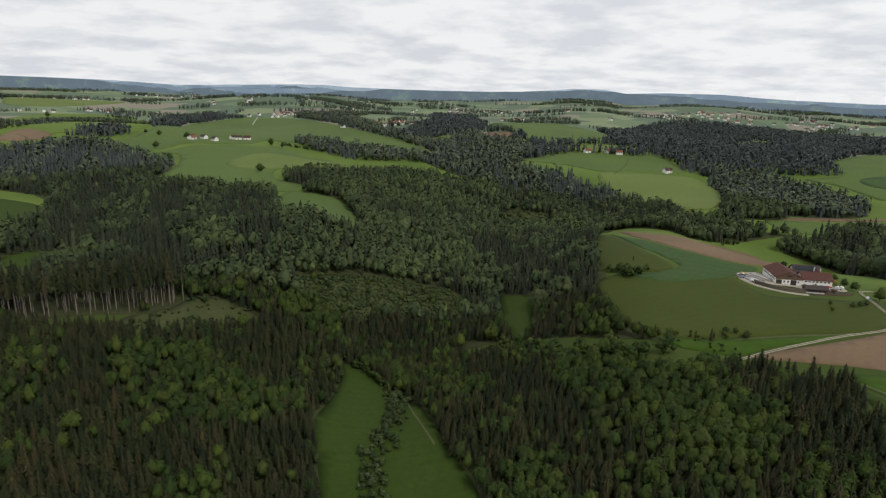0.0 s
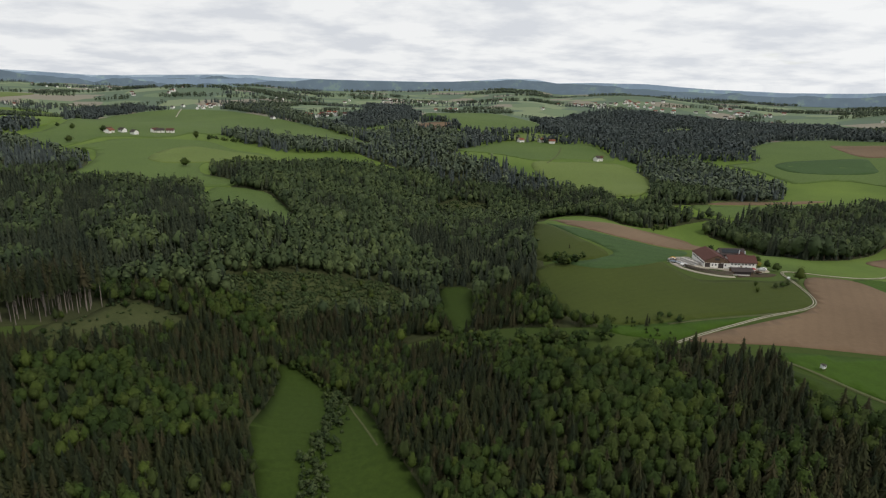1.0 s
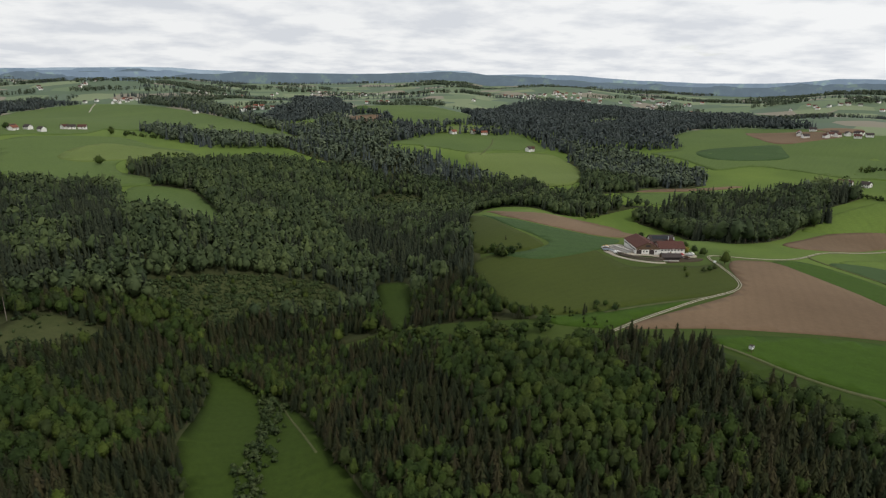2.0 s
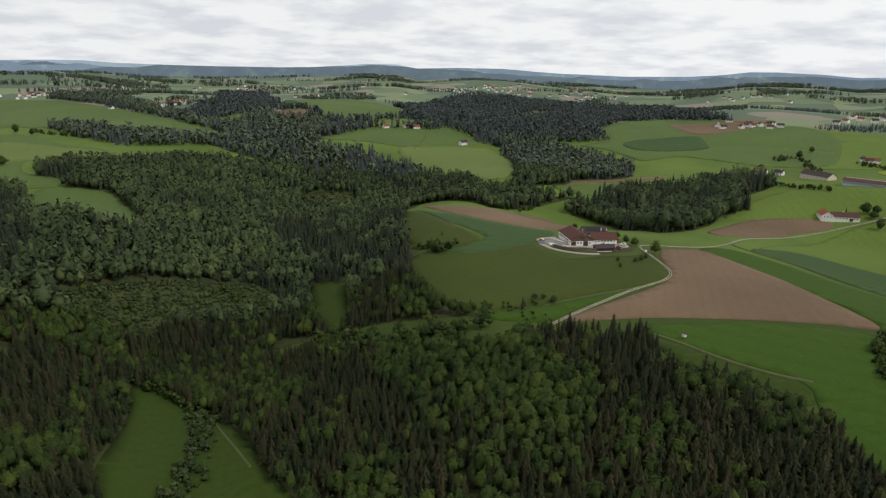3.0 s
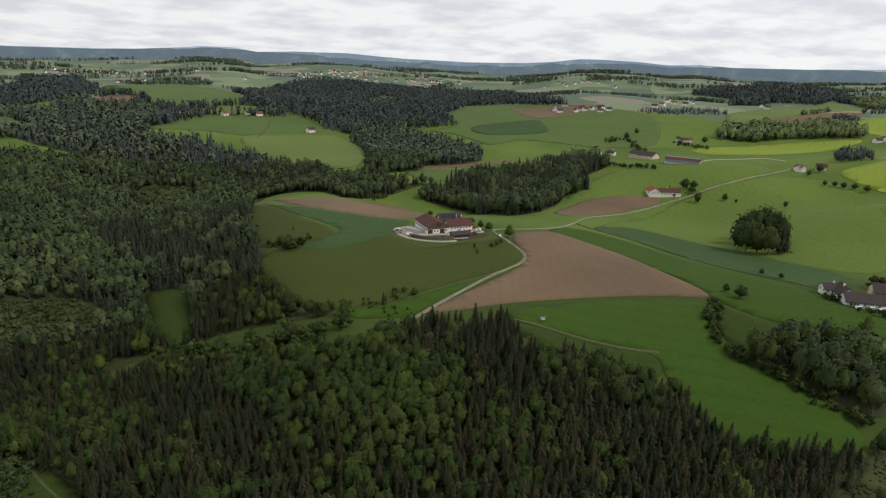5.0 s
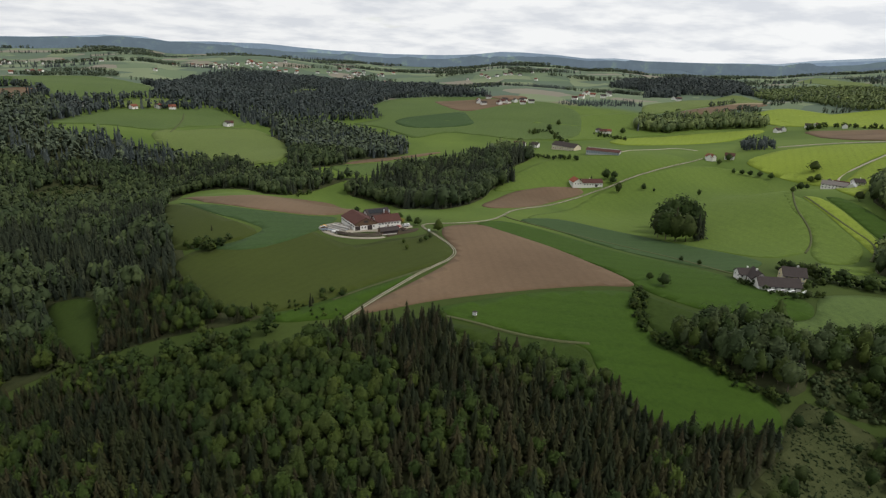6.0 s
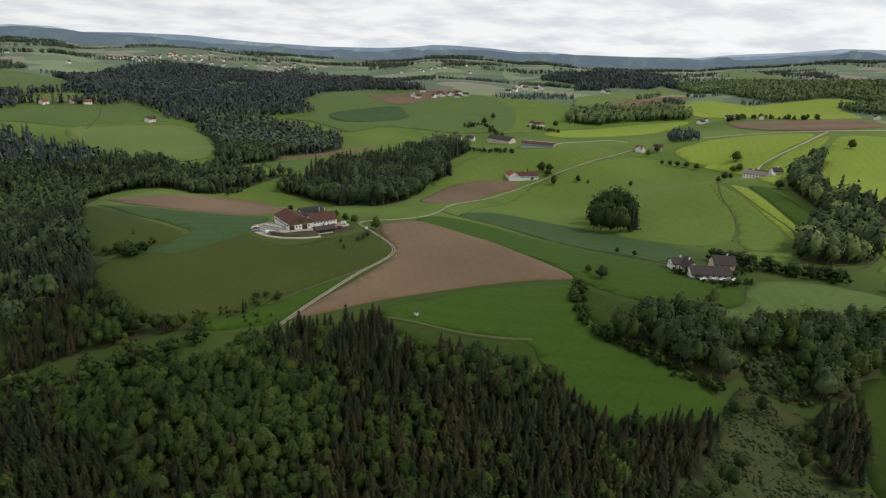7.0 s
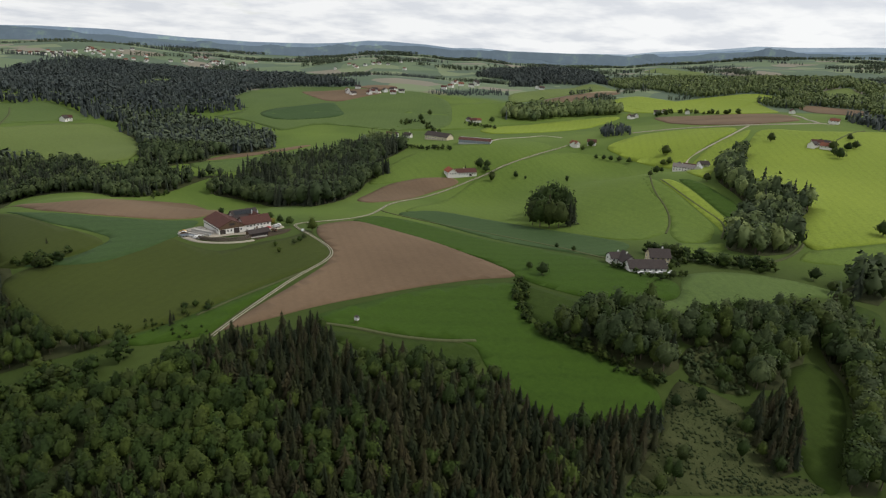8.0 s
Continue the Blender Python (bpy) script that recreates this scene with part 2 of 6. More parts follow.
SKYLINE_AZ = [-60, -36, -31, -28.5, -23.5, -21, -18.5, -13.5, -11, -8.5, -6, -1, 4, 6.5, 9, 11.5, 14, 16, 19, 23.5, 26.5, 29, 34, 39, 41.5, 44, 46, 49, 51.5, 54, 56.5, 61.5, 66.5, 69, 71.5, 74, 76.5, 79, 84, 110]
SKYLINE_UP = [0.3, 0.3, 0.19, 0.12, -0.12, -0.1, -0.02, 0.08, 0.1, -0.05, -0.1, -0.18, -0.18, -0.12, 0.04, 0.23, 0.2, -0.1, 0, 0.02, -0.2, -0.34, -0.48, -0.4, -0.24, 0.05, 0.06, -0.04, -0.24, -0.12, -0.27, -0.24, -0.1, 0.26, 0.45, 0.68, 0.97, 0.98, 1.22, 1.0]


def height(x, y):
    """Height of the ground at a place of the plan; takes numbers or arrays."""
    x, y = np.asarray(x, float), np.asarray(y, float)
    r = np.hypot(x, y)
    z = 40.0 + sum(h * np.exp(-((x - a) ** 2 + (y - b) ** 2) / s ** 2) for a, b, h, s in HILLS_NEAR + HILLS_FAR)
    t = np.clip((r - 1300) / 3200, 0, 1)
    rim = 130 + 4500 * np.tan(np.radians(np.interp(np.degrees(np.arctan2(x, y)), SKYLINE_AZ, SKYLINE_UP)))
    roll = 18 * np.sin(x / 310 + 1.3) * np.sin(y / 270 + 0.4) + 10 * np.sin(x / 170 + y / 230)
    roll = roll + 24 * np.sin(x / 390 + 0.7) * np.sin(y / 350 + 2.1) * np.clip((r - 2100) / 700, 0, 1)
    roll = roll - 20 * np.clip((r - 2900) / 1400, 0, 1) / np.maximum(1 - 0.6 * t, 0.4)
    return z * (1 - t ** 0.8) + t ** 0.8 * rim + roll * np.clip((r - 1100) / 500, 0, 1) * (1 - 0.6 * t)


def mesh_from(name, v, f, mats, idx=None, tint=None, smooth=False, normal=None):
    """A mesh from arrays of corners and of triangles."""
    me = bpy.data.meshes.new(name)
    v, f = np.asarray(v, np.float32), np.asarray(f, np.int32)
    me.vertices.add(len(v))
    me.vertices.foreach_set("co", v.ravel())
    n = f.shape[1]
    me.loops.add(f.size)
    me.loops.foreach_set("vertex_index", f.ravel())
    me.polygons.add(len(f))
    me.polygons.foreach_set("loop_start", np.arange(0, f.size, n, dtype=np.int32))
    me.polygons.foreach_set("loop_total", np.full(len(f), n, np.int32))
    for m in mats:
        me.materials.append(m)
    if idx is not None:
        me.polygons.foreach_set("material_index", np.asarray(idx, np.int32))
    if smooth:
        me.polygons.foreach_set("use_smooth", np.ones(len(f), bool))
    if normal is not None:
        me.polygons.foreach_set("use_smooth", np.ones(len(f), bool))
        me.attributes.new("custom_normal", "FLOAT_VECTOR", "POINT").data.foreach_set("vector", np.asarray(normal, np.float32).ravel())
    if tint is not None:
        me.attributes.new("tint", "FLOAT", "POINT").data.foreach_set("value", np.asarray(tint, np.float32))
    me.update()
    if normal is None:
        me.validate()
    return me


def make_ground():
    """One sheet of land: rings round the plan's origin, close together near it."""
    rings = np.concatenate([np.arange(0.0, 700, 7), 700 * 1.0155 ** np.arange(0, 127)])
    rings[-1] = 4920
    rings = rings[rings <= 4920]
    a = np.radians(np.arange(0, 360, 0.75))
    n = len(a)
    x, y = np.outer(rings + 0.01, np.sin(a)), np.outer(rings + 0.01, np.cos(a))
    v = np.stack([x, y, height(x, y)], -1).reshape(-1, 3)
    i, j = np.meshgrid(np.arange(len(rings) - 1), np.arange(n), indexing="ij")
    k = (j + 1) % n
    f = np.stack([i * n + j, i * n + k, (i + 1) * n + k, (i + 1) * n + j], -1).reshape(-1, 4)[:, ::-1]
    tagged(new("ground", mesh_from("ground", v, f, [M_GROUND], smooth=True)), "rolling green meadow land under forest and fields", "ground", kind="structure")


make_ground()


# ---- fields, clearings, forest floors ----
def inside(poly, x, y):
    """Which of the places lie within the outline (even-odd rule)."""
    hit = np.zeros(np.shape(x), bool)
    for (x0, y0), (x1, y1) in zip(poly, poly[1:] + poly[:1]):
        if y0 != y1:
            hit ^= ((y0 > y) != (y1 > y)) & (x < (x1 - x0) * (y - y0) / (y1 - y0) + x0)
    return hit


def rounded(poly, times=2):
    """The outline with its corners cut, as a field's edge is."""
    for _ in range(times):
        out = []
        for (x0, y0), (x1, y1) in zip(poly, poly[1:] + poly[:1]):
            out += [(0.8 * x0 + 0.2 * x1, 0.8 * y0 + 0.2 * y1), (0.2 * x0 + 0.8 * x1, 0.2 * y0 + 0.8 * y1)]
        poly = out
    return poly


def drape(poly, step, lift):
    """Corners and triangles of a sheet that lies on the ground within an outline."""
    edge = []
    for (x0, y0), (x1, y1) in zip(poly, poly[1:] + poly[:1]):
        n = max(1, int(math.hypot(x1 - x0, y1 - y0) / step))
        edge += [Vector((x0 + (x1 - x0) * k / n, y0 + (y1 - y0) * k / n)) for k in range(n)]
    px, py = np.array(poly).T
    gx, gy = np.meshgrid(np.arange(px.min(), px.max(), step) + 0.37, np.arange(py.min(), py.max(), step) + 0.41)
    ok = inside(poly, gx, gy)
    pts = edge + [Vector(p) for p in zip(gx[ok], gy[ok])]
    v, _, f, *_ = delaunay_2d_cdt(pts, [], [list(range(len(edge)))], 1, 0.01)
    v = np.array([(p.x, p.y) for p in v])
    f = [q for q in f if len(q) == 3]
    f = [q if (v[q[1]][0] - v[q[0]][0]) * (v[q[2]][1] - v[q[0]][1]) - (v[q[1]][1] - v[q[0]][1]) * (v[q[2]][0] - v[q[0]][0]) > 0 else q[::-1] for q in f]
    return np.column_stack([v, height(v[:, 0], v[:, 1]) + lift]), np.array(f)


def skirt(v, f, deep):
    """Closes the rim of a sheet down to below the ground."""
    count = {}
    for q in f:
        for a, b in zip(q, np.roll(q, -1)):
            key = (min(a, b), max(a, b))
            count[key] = None if key in count else (a, b)
    rim = [e for e in count.values() if e is not None]
    low = {}
    v = [tuple(p) for p in v]
    out = [tuple(q) for q in f]
    for a, b in rim:
        for k in (a, b):
            if k not in low:
                low[k] = len(v)
                v.append((v[k][0], v[k][1], v[k][2] - deep))
        out += [(b, a, low[a], low[b])] if len(out[0]) == 4 else [(b, a, low[a]), (b, low[a], low[b])]
    return np.array(v), np.array(out)


def sheet(name, poly, mat, label, category, lift, step=9.0):
    v, f = skirt(*drape(poly, step, lift), lift + 0.6)
    return tagged(new(name, mesh_from(name, v, f, [mat], smooth=True)), label, category, kind="structure")


FIELD_WORDS = {
    "soil": ("ploughed_field", "bare brown ploughed field with faint furrows"),
    "crop": ("grain_field", "blue-green field of young grain with drill lines"),
    "lush": ("grain_field", "lush bright green field of young grain"),
    "mead": ("meadow", "deep green meadow in a wooded dip"),
    "bright": ("meadow", "yellow-green mown meadow on a gentle slope, sunlight put into its colour"),
    "fresh": ("meadow", "fresh green meadow on rolling ground"),
    "hay": ("meadow", "pale green hay meadow on a rounded hill"),
    "pasture": ("meadow", "olive green pasture sloping down from the farm"),
    "grass": ("meadow", "fresh green pasture on a hillside"),
    "stubble": ("stubble_field", "pale sandy stubble field on a sunny crest"),
}
FIELDS = []  # name, crop, corners of the plan in metres
FIELDS.append(("plough_main", "soil", [(162, 300), (192, 308), (222, 316), (254, 327), (273, 342), (283, 361), (293, 383), (311, 404), (348, 403), (350, 360), (351, 322), (339, 274), (331, 247), (323, 233), (304, 250), (273, 265), (241, 277), (212, 287), (186, 293)]))
FIELDS.append(("plough_upper", "soil", [(209, 773), (194, 612), (223, 594), (302, 656), (359, 649), (306, 516), (259, 475), (230, 481), (199, 519), (180, 584)]))
FIELDS.append(("crop_upper", "crop", [(174, 633), (177, 577), (198, 514), (228, 477), (255, 467), (227, 439), (192, 423), (161, 422), (130, 466), (156, 443), (187, 453), (181, 484), (171, 527)]))
FIELDS.append(("crop_right", "lush", [(201, 281), (232, 273), (273, 261), (318, 230), (296, 216), (282, 202), (273, 187), (274, 160), (276, 143), (272, 128), (263, 121), (255, 120), (243, 131), (220, 145), (216, 155), (223, 174), (230, 191), (243, 207), (221, 238), (203, 267)]))
FIELDS.append(("crop_strip", "lush", [(340, 404), (381, 409), (398, 366), (397, 288), (389, 216), (373, 189), (379, 157), (359, 148), (339, 158), (321, 186), (319, 218), (324, 234), (343, 275), (343, 342)]))
FIELDS.append(("crop_teal", "crop", [(397, 411), (470, 412), (475, 338), (467, 267), (455, 215), (414, 207), (394, 214), (403, 292), (410, 370)]))
FIELDS.append(("plough_mid", "soil", [(420, 481), (522, 539), (580, 537), (616, 513), (611, 495), (553, 496), (456, 459), (416, 457)]))
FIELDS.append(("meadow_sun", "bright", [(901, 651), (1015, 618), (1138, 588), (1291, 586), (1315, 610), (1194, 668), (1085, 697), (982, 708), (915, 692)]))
FIELDS.append(("plough_far", "soil", [(1318, 536), (1337, 428), (1397, 308), (1225, 232), (1101, 290), (1101, 377), (1220, 466)]))
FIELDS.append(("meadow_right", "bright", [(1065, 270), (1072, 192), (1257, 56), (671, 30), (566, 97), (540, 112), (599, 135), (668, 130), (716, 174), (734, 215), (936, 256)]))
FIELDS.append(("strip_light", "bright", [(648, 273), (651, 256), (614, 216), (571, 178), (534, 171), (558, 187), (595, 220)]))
FIELDS.append(("strip_dark", "lush", [(653, 254), (661, 240), (612, 174), (579, 171), (573, 177), (614, 214)]))
FIELDS.append(("dome", "hay", [(316, 1088), (383, 1119), (450, 1120), (459, 1071), (453, 985), (392, 842), (350, 792), (314, 828), (283, 936), (260, 1011), (264, 1060), (294, 1100)]))
FIELDS.append(("dome_upper", "grass", [(127, 1150), (205, 1234), (259, 1295), (324, 1290), (393, 1284), (446, 1296), (461, 1219), (455, 1140), (391, 1141), (331, 1122), (281, 1087), (249, 1113), (216, 1138)]))
FIELDS.append(("mead_a", "fresh", [(598, 603), (743, 625), (843, 601), (848, 492), (746, 480), (678, 488), (620, 498), (557, 535), (498, 551)]))
FIELDS.append(("mead_b", "fresh", [(676, 486), (833, 474), (863, 434), (847, 375), (642, 276), (571, 232), (515, 206), (460, 217), (466, 298), (452, 353), (441, 402), (410, 415), (606, 488)]))
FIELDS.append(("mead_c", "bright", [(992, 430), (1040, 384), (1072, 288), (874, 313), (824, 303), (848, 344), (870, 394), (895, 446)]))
FIELDS.append(("mead_d", "grass", [(393, 160), (431, 141), (457, 109), (467, 78), (454, 79), (435, 98), (369, 121), (339, 142), (321, 167), (337, 157), (358, 147)]))
FIELDS.append(("mead_e", "fresh", [(925, 901), (1155, 892), (1384, 772), (1313, 677), (1047, 712), (873, 716), (795, 778)]))
FIELDS.append(("mead_f", "grass", [(649, 1110), (682, 1111), (735, 1115), (764, 1239), (932, 1381), (1020, 1341), (1103, 1183), (1036, 1047), (1123, 1058), (1144, 999), (1106, 901), (892, 732), (791, 774), (777, 842), (749, 930), (672, 926), (677, 967), (681, 1055)]))
FIELDS.append(("mead_g", "grass", [(-610, 1109), (-592, 1177), (-607, 1280), (-875, 2093), (-801, 2264), (-681, 2276), (-527, 2156), (-312, 1815), (-118, 1466), (-14, 1222), (-18, 1100), (-92, 1139), (-214, 1240), (-274, 1307), (-327, 1235), (-362, 1258), (-365, 1142), (-475, 1128), (-480, 1067), (-497, 1009), (-543, 1056)]))
FIELDS.append(("mead_i", "mead", [(336, 88), (358, 79), (345, 64), (323, 59), (295, 57), (267, 54), (261, 58), (270, 68), (295, 74), (316, 82)]))
FIELDS.append(("mead_j", "pasture", [(213, 436), (214, 417), (219, 392), (232, 388), (247, 391), (276, 386), (299, 399), (288, 377), (273, 345), (263, 335), (248, 329), (226, 328), (200, 327), (178, 326), (154, 326), (140, 331), (122, 344), (116, 361), (115, 387), (113, 420), (121, 454), (134, 456), (150, 443), (168, 431), (192, 432)]))
FIELDS.append(("mead_h", "fresh", [(-1174, 1591), (-1243, 1875), (-1126, 2103), (-938, 2022), (-577, 1196), (-746, 1219), (-761, 1137), (-869, 1171)]))
FIELDS.append(("plough_distant", "soil", [(85, 1532), (144, 1579), (194, 1554), (167, 1483), (113, 1442), (90, 1455)]))
FIELDS.append(("plough_clear", "soil", [(432, 768), (509, 812), (566, 812), (615, 809), (631, 794), (590, 791), (543, 794), (489, 782), (447, 767)]))
FIELDS.append(("plough_back", "soil", [(963, 1246), (991, 1219), (1033, 1187), (1076, 1155), (1074, 1100), (1056, 1060), (984, 1059), (914, 1054), (903, 1087), (929, 1164)]))
FIELDS.append(("teal_back", "crop", [(737, 1083), (773, 1095), (832, 1081), (906, 1063), (869, 1003), (839, 951), (802, 944), (748, 977), (720, 1016), (723, 1057)]))
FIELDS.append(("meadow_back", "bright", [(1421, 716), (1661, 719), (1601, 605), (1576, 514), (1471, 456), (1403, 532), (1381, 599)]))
FIELDS.append(("plough_edge", "soil", [(1337, 824), (1673, 823), (1711, 756), (1439, 771), (1321, 791)]))
FIELDS.append(("mead_k", "fresh", [(661, 293), (652, 279), (610, 236), (561, 191), (540, 180), (500, 173), (480, 188), (504, 205), (541, 216), (580, 239), (607, 262)]))
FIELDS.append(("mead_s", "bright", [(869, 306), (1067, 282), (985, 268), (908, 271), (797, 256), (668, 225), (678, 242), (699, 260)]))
FIELDS.append(("mead_t", "fresh", [(475, 193), (494, 171), (510, 165), (485, 157), (455, 170), (449, 183)]))
FIELDS.append(("mead_l", "fresh", [(540, 113), (563, 97), (654, 37), (587, 28), (546, 64), (511, 104), (509, 114)]))
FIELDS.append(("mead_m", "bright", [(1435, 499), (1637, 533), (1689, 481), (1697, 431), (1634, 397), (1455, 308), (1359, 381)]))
FIELDS.append(("mead_n", "hay", [(1885, 319), (1968, 305), (2033, 268), (1939, 237), (1887, 183), (1797, 242), (1816, 293)]))
FIELDS.append(("mead_o", "hay", [(1345, 911), (1528, 921), (2132, 1059), (1800, 794), (1673, 840), (1337, 824), (1241, 842)]))
FIELDS.append(("mead_p", "hay", [(2961, 1234), (3369, 1278), (2946, 969), (2743, 836), (2613, 905)]))
FIELDS.append(("plough_right", "soil", [(1663, 335), (1679, 282), (1627, 159), (1453, 182), (1503, 265)]))
FIELDS.append(("mead_q", "hay", [(786, 1686), (879, 1743), (904, 1685), (814, 1596), (751, 1586)]))
FIELDS.append(("mead_r", "hay", [(-1562, 2186), (-1803, 2662), (-1657, 2913), (-1330, 2674), (-1323, 2181), (-1442, 2041)]))
FIELDS.append(("plough_west", "soil", [(-826, 1111), (-873, 1275), (-744, 1178), (-745, 1112)]))
FIELDS.append(("mead_clear", "grass", [(404, 758), (440, 763), (535, 783), (621, 777), (670, 773), (642, 760), (579, 751), (511, 747), (483, 715), (434, 723), (417, 734), (406, 743)]))
FIELDS.append(("plough_crest", "soil", [(1087, 1190), (1133, 1174), (1159, 1117), (1122, 1090), (1077, 1110)]))
FIELDS.append(("dome_top", "hay", [(218, 1335), (285, 1365), (354, 1404), (391, 1402), (432, 1369), (418, 1326), (329, 1306), (261, 1306)]))
FIELDS.append(("mead_u", "grass", [(181, 1456), (200, 1553), (148, 1619), (100, 1584), (126, 1805), (235, 2053), (352, 2079), (419, 1912), (443, 1689), (379, 1442), (279, 1393), (230, 1372)]))
FIELDS.append(("crop_distant", "lush", [(128, 1807), (180, 1968), (148, 1608), (112, 1599)]))
FIELDS.append(("mead_v", "grass", [(-492, 1005), (-459, 1065), (-446, 1108), (-361, 1127), (-298, 1123), (-235, 1029), (-172, 993), (-154, 927), (-191, 905), (-233, 941), (-251, 890), (-232, 823), (-178, 788), (-173, 765), (-202, 753), (-276, 762), (-336, 806), (-376, 855), (-379, 793), (-393, 814), (-401, 922), (-442, 1019)]))
FIELDS.append(("hay_v", "hay", [(-339, 932), (-342, 1005), (-311, 1063), (-243, 1020), (-173, 979), (-162, 935), (-211, 919), (-257, 900), (-298, 899)]))
FIELDS.append(("mead_low", "grass", [(-208, 753), (-168, 760), (-130, 742), (-103, 678), (-77, 599), (-92, 559), (-121, 566), (-146, 581), (-166, 598)]))
FIELDS.append(("strip_sand", "stubble", [(1316, 798), (1476, 807), (1720, 845), (1769, 791), (1571, 766), (1411, 769), (1316, 758)]))
FIELDS.append(("mead_w", "bright", [(1457, 646), (1402, 531), (1481, 424), (1675, 413), (1748, 330), (1798, 457), (1691, 537), (1566, 592), (1535, 680)]))
FIELDS.append(("strip_track", "lush", [(126, 336), (153, 324), (198, 325), (228, 325), (203, 316), (182, 311), (160, 301), (152, 306), (136, 317)]))
FIELDS.append(("mead_hide", "mead", [(199, 266), (219, 236), (242, 206), (229, 191), (214, 210), (202, 227), (196, 250)]))
FIELDS.append(("mead_o2", "mead", [(454, 76), (454, 56), (396, 50), (399, 57), (416, 65)]))
FIELDS.append(("wedge", "pasture", [(169, 649), (172, 614), (171, 516), (182, 457), (170, 443), (124, 463), (135, 529)]))
FIELDS.append(("bank_field", "mead", [(316, 227), (316, 213), (317, 185), (322, 167), (306, 179), (280, 181), (281, 195), (290, 207)]))
WOODS = []  # name, mix of trees, outline
WOODS.append(("wood_west", "spruce", [(-62, 350), (-61, 317), (-65, 282), (-59, 258), (-48, 224), (-73, 171), (-153, 163), (-304, 315), (-275, 328), (-232, 322), (-194, 323), (-150, 332), (-125, 357), (-84, 382), (-69, 379)]))
WOODS.append(("wood_hill", "mixed", [(-73, 386), (-44, 403), (-12, 410), (24, 386), (57, 356), (89, 313), (122, 289), (139, 294), (157, 286), (182, 276), (198, 268), (188, 235), (216, 213), (225, 186), (224, 159), (215, 149), (201, 130), (136, 94), (28, 151), (-16, 193), (-33, 251), (-46, 298)]))
WOODS.append(("wood_point", "spruce", [(254, 119), (236, 113), (207, 115), (184, 108), (166, 127), (204, 145), (221, 146)]))
WOODS.append(("wood_valley", "mixed", [(-289, 291), (-400, 442), (-426, 501), (-393, 582), (-457, 698), (-597, 752), (-894, 976), (-803, 979), (-711, 1062), (-629, 1109), (-468, 964), (-408, 926), (-378, 790), (-333, 779), (-259, 800), (-222, 786), (-156, 577), (-90, 556), (-75, 584), (-131, 749), (-169, 748), (-217, 811), (-224, 853), (-150, 867), (-76, 941), (56, 949), (-7, 1006), (-69, 1112), (-35, 1357), (73, 1552), (178, 1372), (197, 1247), (112, 1072), (192, 1048), (263, 957), (314, 782), (300, 744), (213, 815), (129, 472), (118, 363), (135, 323), (21, 416), (-21, 347), (-86, 389), (-125, 355), (-245, 332)]))
WOODS.append(("wood_middle", "mixed", [(384, 675), (403, 653), (410, 610), (360, 475), (405, 485), (478, 532), (518, 564), (563, 567), (578, 584), (574, 615), (646, 633), (683, 648), (694, 683), (647, 707), (554, 697), (517, 721), (489, 719), (441, 698), (405, 689)]))
WOODS.append(("wood_edge", "mixed", [(145, 891), (229, 839), (279, 685), (273, 659), (399, 714), (432, 713), (430, 715), (367, 728), (447, 979), (432, 1040), (524, 1095), (615, 1057), (592, 847), (583, 822), (466, 798), (425, 756), (363, 761), (304, 753), (329, 889), (266, 944), (172, 994)]))
WOODS.append(("wood_far", "spruce", [(176, 1200), (291, 1267), (373, 1290), (386, 1186), (455, 1169), (482, 1128), (562, 1173), (672, 1133), (775, 1117), (779, 1121), (765, 1198), (949, 1207), (1121, 1202), (1160, 1420), (1441, 2046), (1230, 2222), (983, 2243), (690, 2064), (418, 1778), (204, 1515)]))
WOODS.append(("wood_gully", "broad", [(278, 182), (306, 179), (328, 154), (320, 137), (296, 125), (283, 127), (279, 142), (277, 161)]))
WOODS.append(("wood_gully_spruce", "spruce", [(291, 95), (317, 81), (287, 72), (266, 69), (254, 75), (268, 85)]))
WOODS.append(("wood_gully_low", "broad", [(326, 139), (360, 122), (395, 97), (390, 87), (347, 82), (319, 84), (305, 96), (321, 105), (329, 118), (313, 129)]))
WOODS.append(("wood_right", "broad", [(411, 88), (438, 80), (390, 50), (279, 41), (266, 53), (317, 55), (348, 62), (365, 76)]))
WOODS.append(("wood_village", "broad", [(630, 689), (690, 680), (709, 688), (720, 763)]))
WOODS.append(("wood_valley_far", "mixed", [(355, 772), (380, 754), (405, 760), (429, 773), (500, 825), (560, 846), (603, 849), (629, 887), (636, 972), (633, 1034), (611, 1071), (592, 1151), (552, 1149), (511, 1212), (488, 1173), (484, 1074), (444, 951)]))
WOODS.append(("wood_creek", "broad", [(489, 159), (491, 137), (529, 118), (607, 128), (664, 129), (668, 133), (670, 162), (655, 179), (679, 206), (904, 236), (919, 250), (827, 255), (676, 224), (634, 184), (600, 167), (563, 171), (529, 166)]))
WOODS.append(("wood_ridge", "broad", [(1083, 753), (1125, 708), (1227, 686), (1343, 612), (1428, 654), (1386, 713), (1299, 741), (1273, 770), (1170, 794)]))
WOODS.append(("wood_knoll", "spruce", [(960, 482), (993, 444), (1027, 455), (1069, 524)]))
WOODS.append(("wood_hilltop", "spruce", [(1486, 1004), (2146, 1182), (2265, 1078), (2570, 1252), (2856, 1632), (2093, 1349)]))
WOODS.append(("wood_back", "broad", [(2108, 1005), (1729, 652), (1644, 509), (1486, 414), (1606, 396), (1579, 299), (1473, 140), (2064, 194), (2576, 513), (2610, 862), (2497, 1069), (2319, 1106)]))
WOODS.append(("wood_end", "spruce", [(1327, 195), (1168, 123), (1257, 56), (1344, 61), (1326, 139)]))
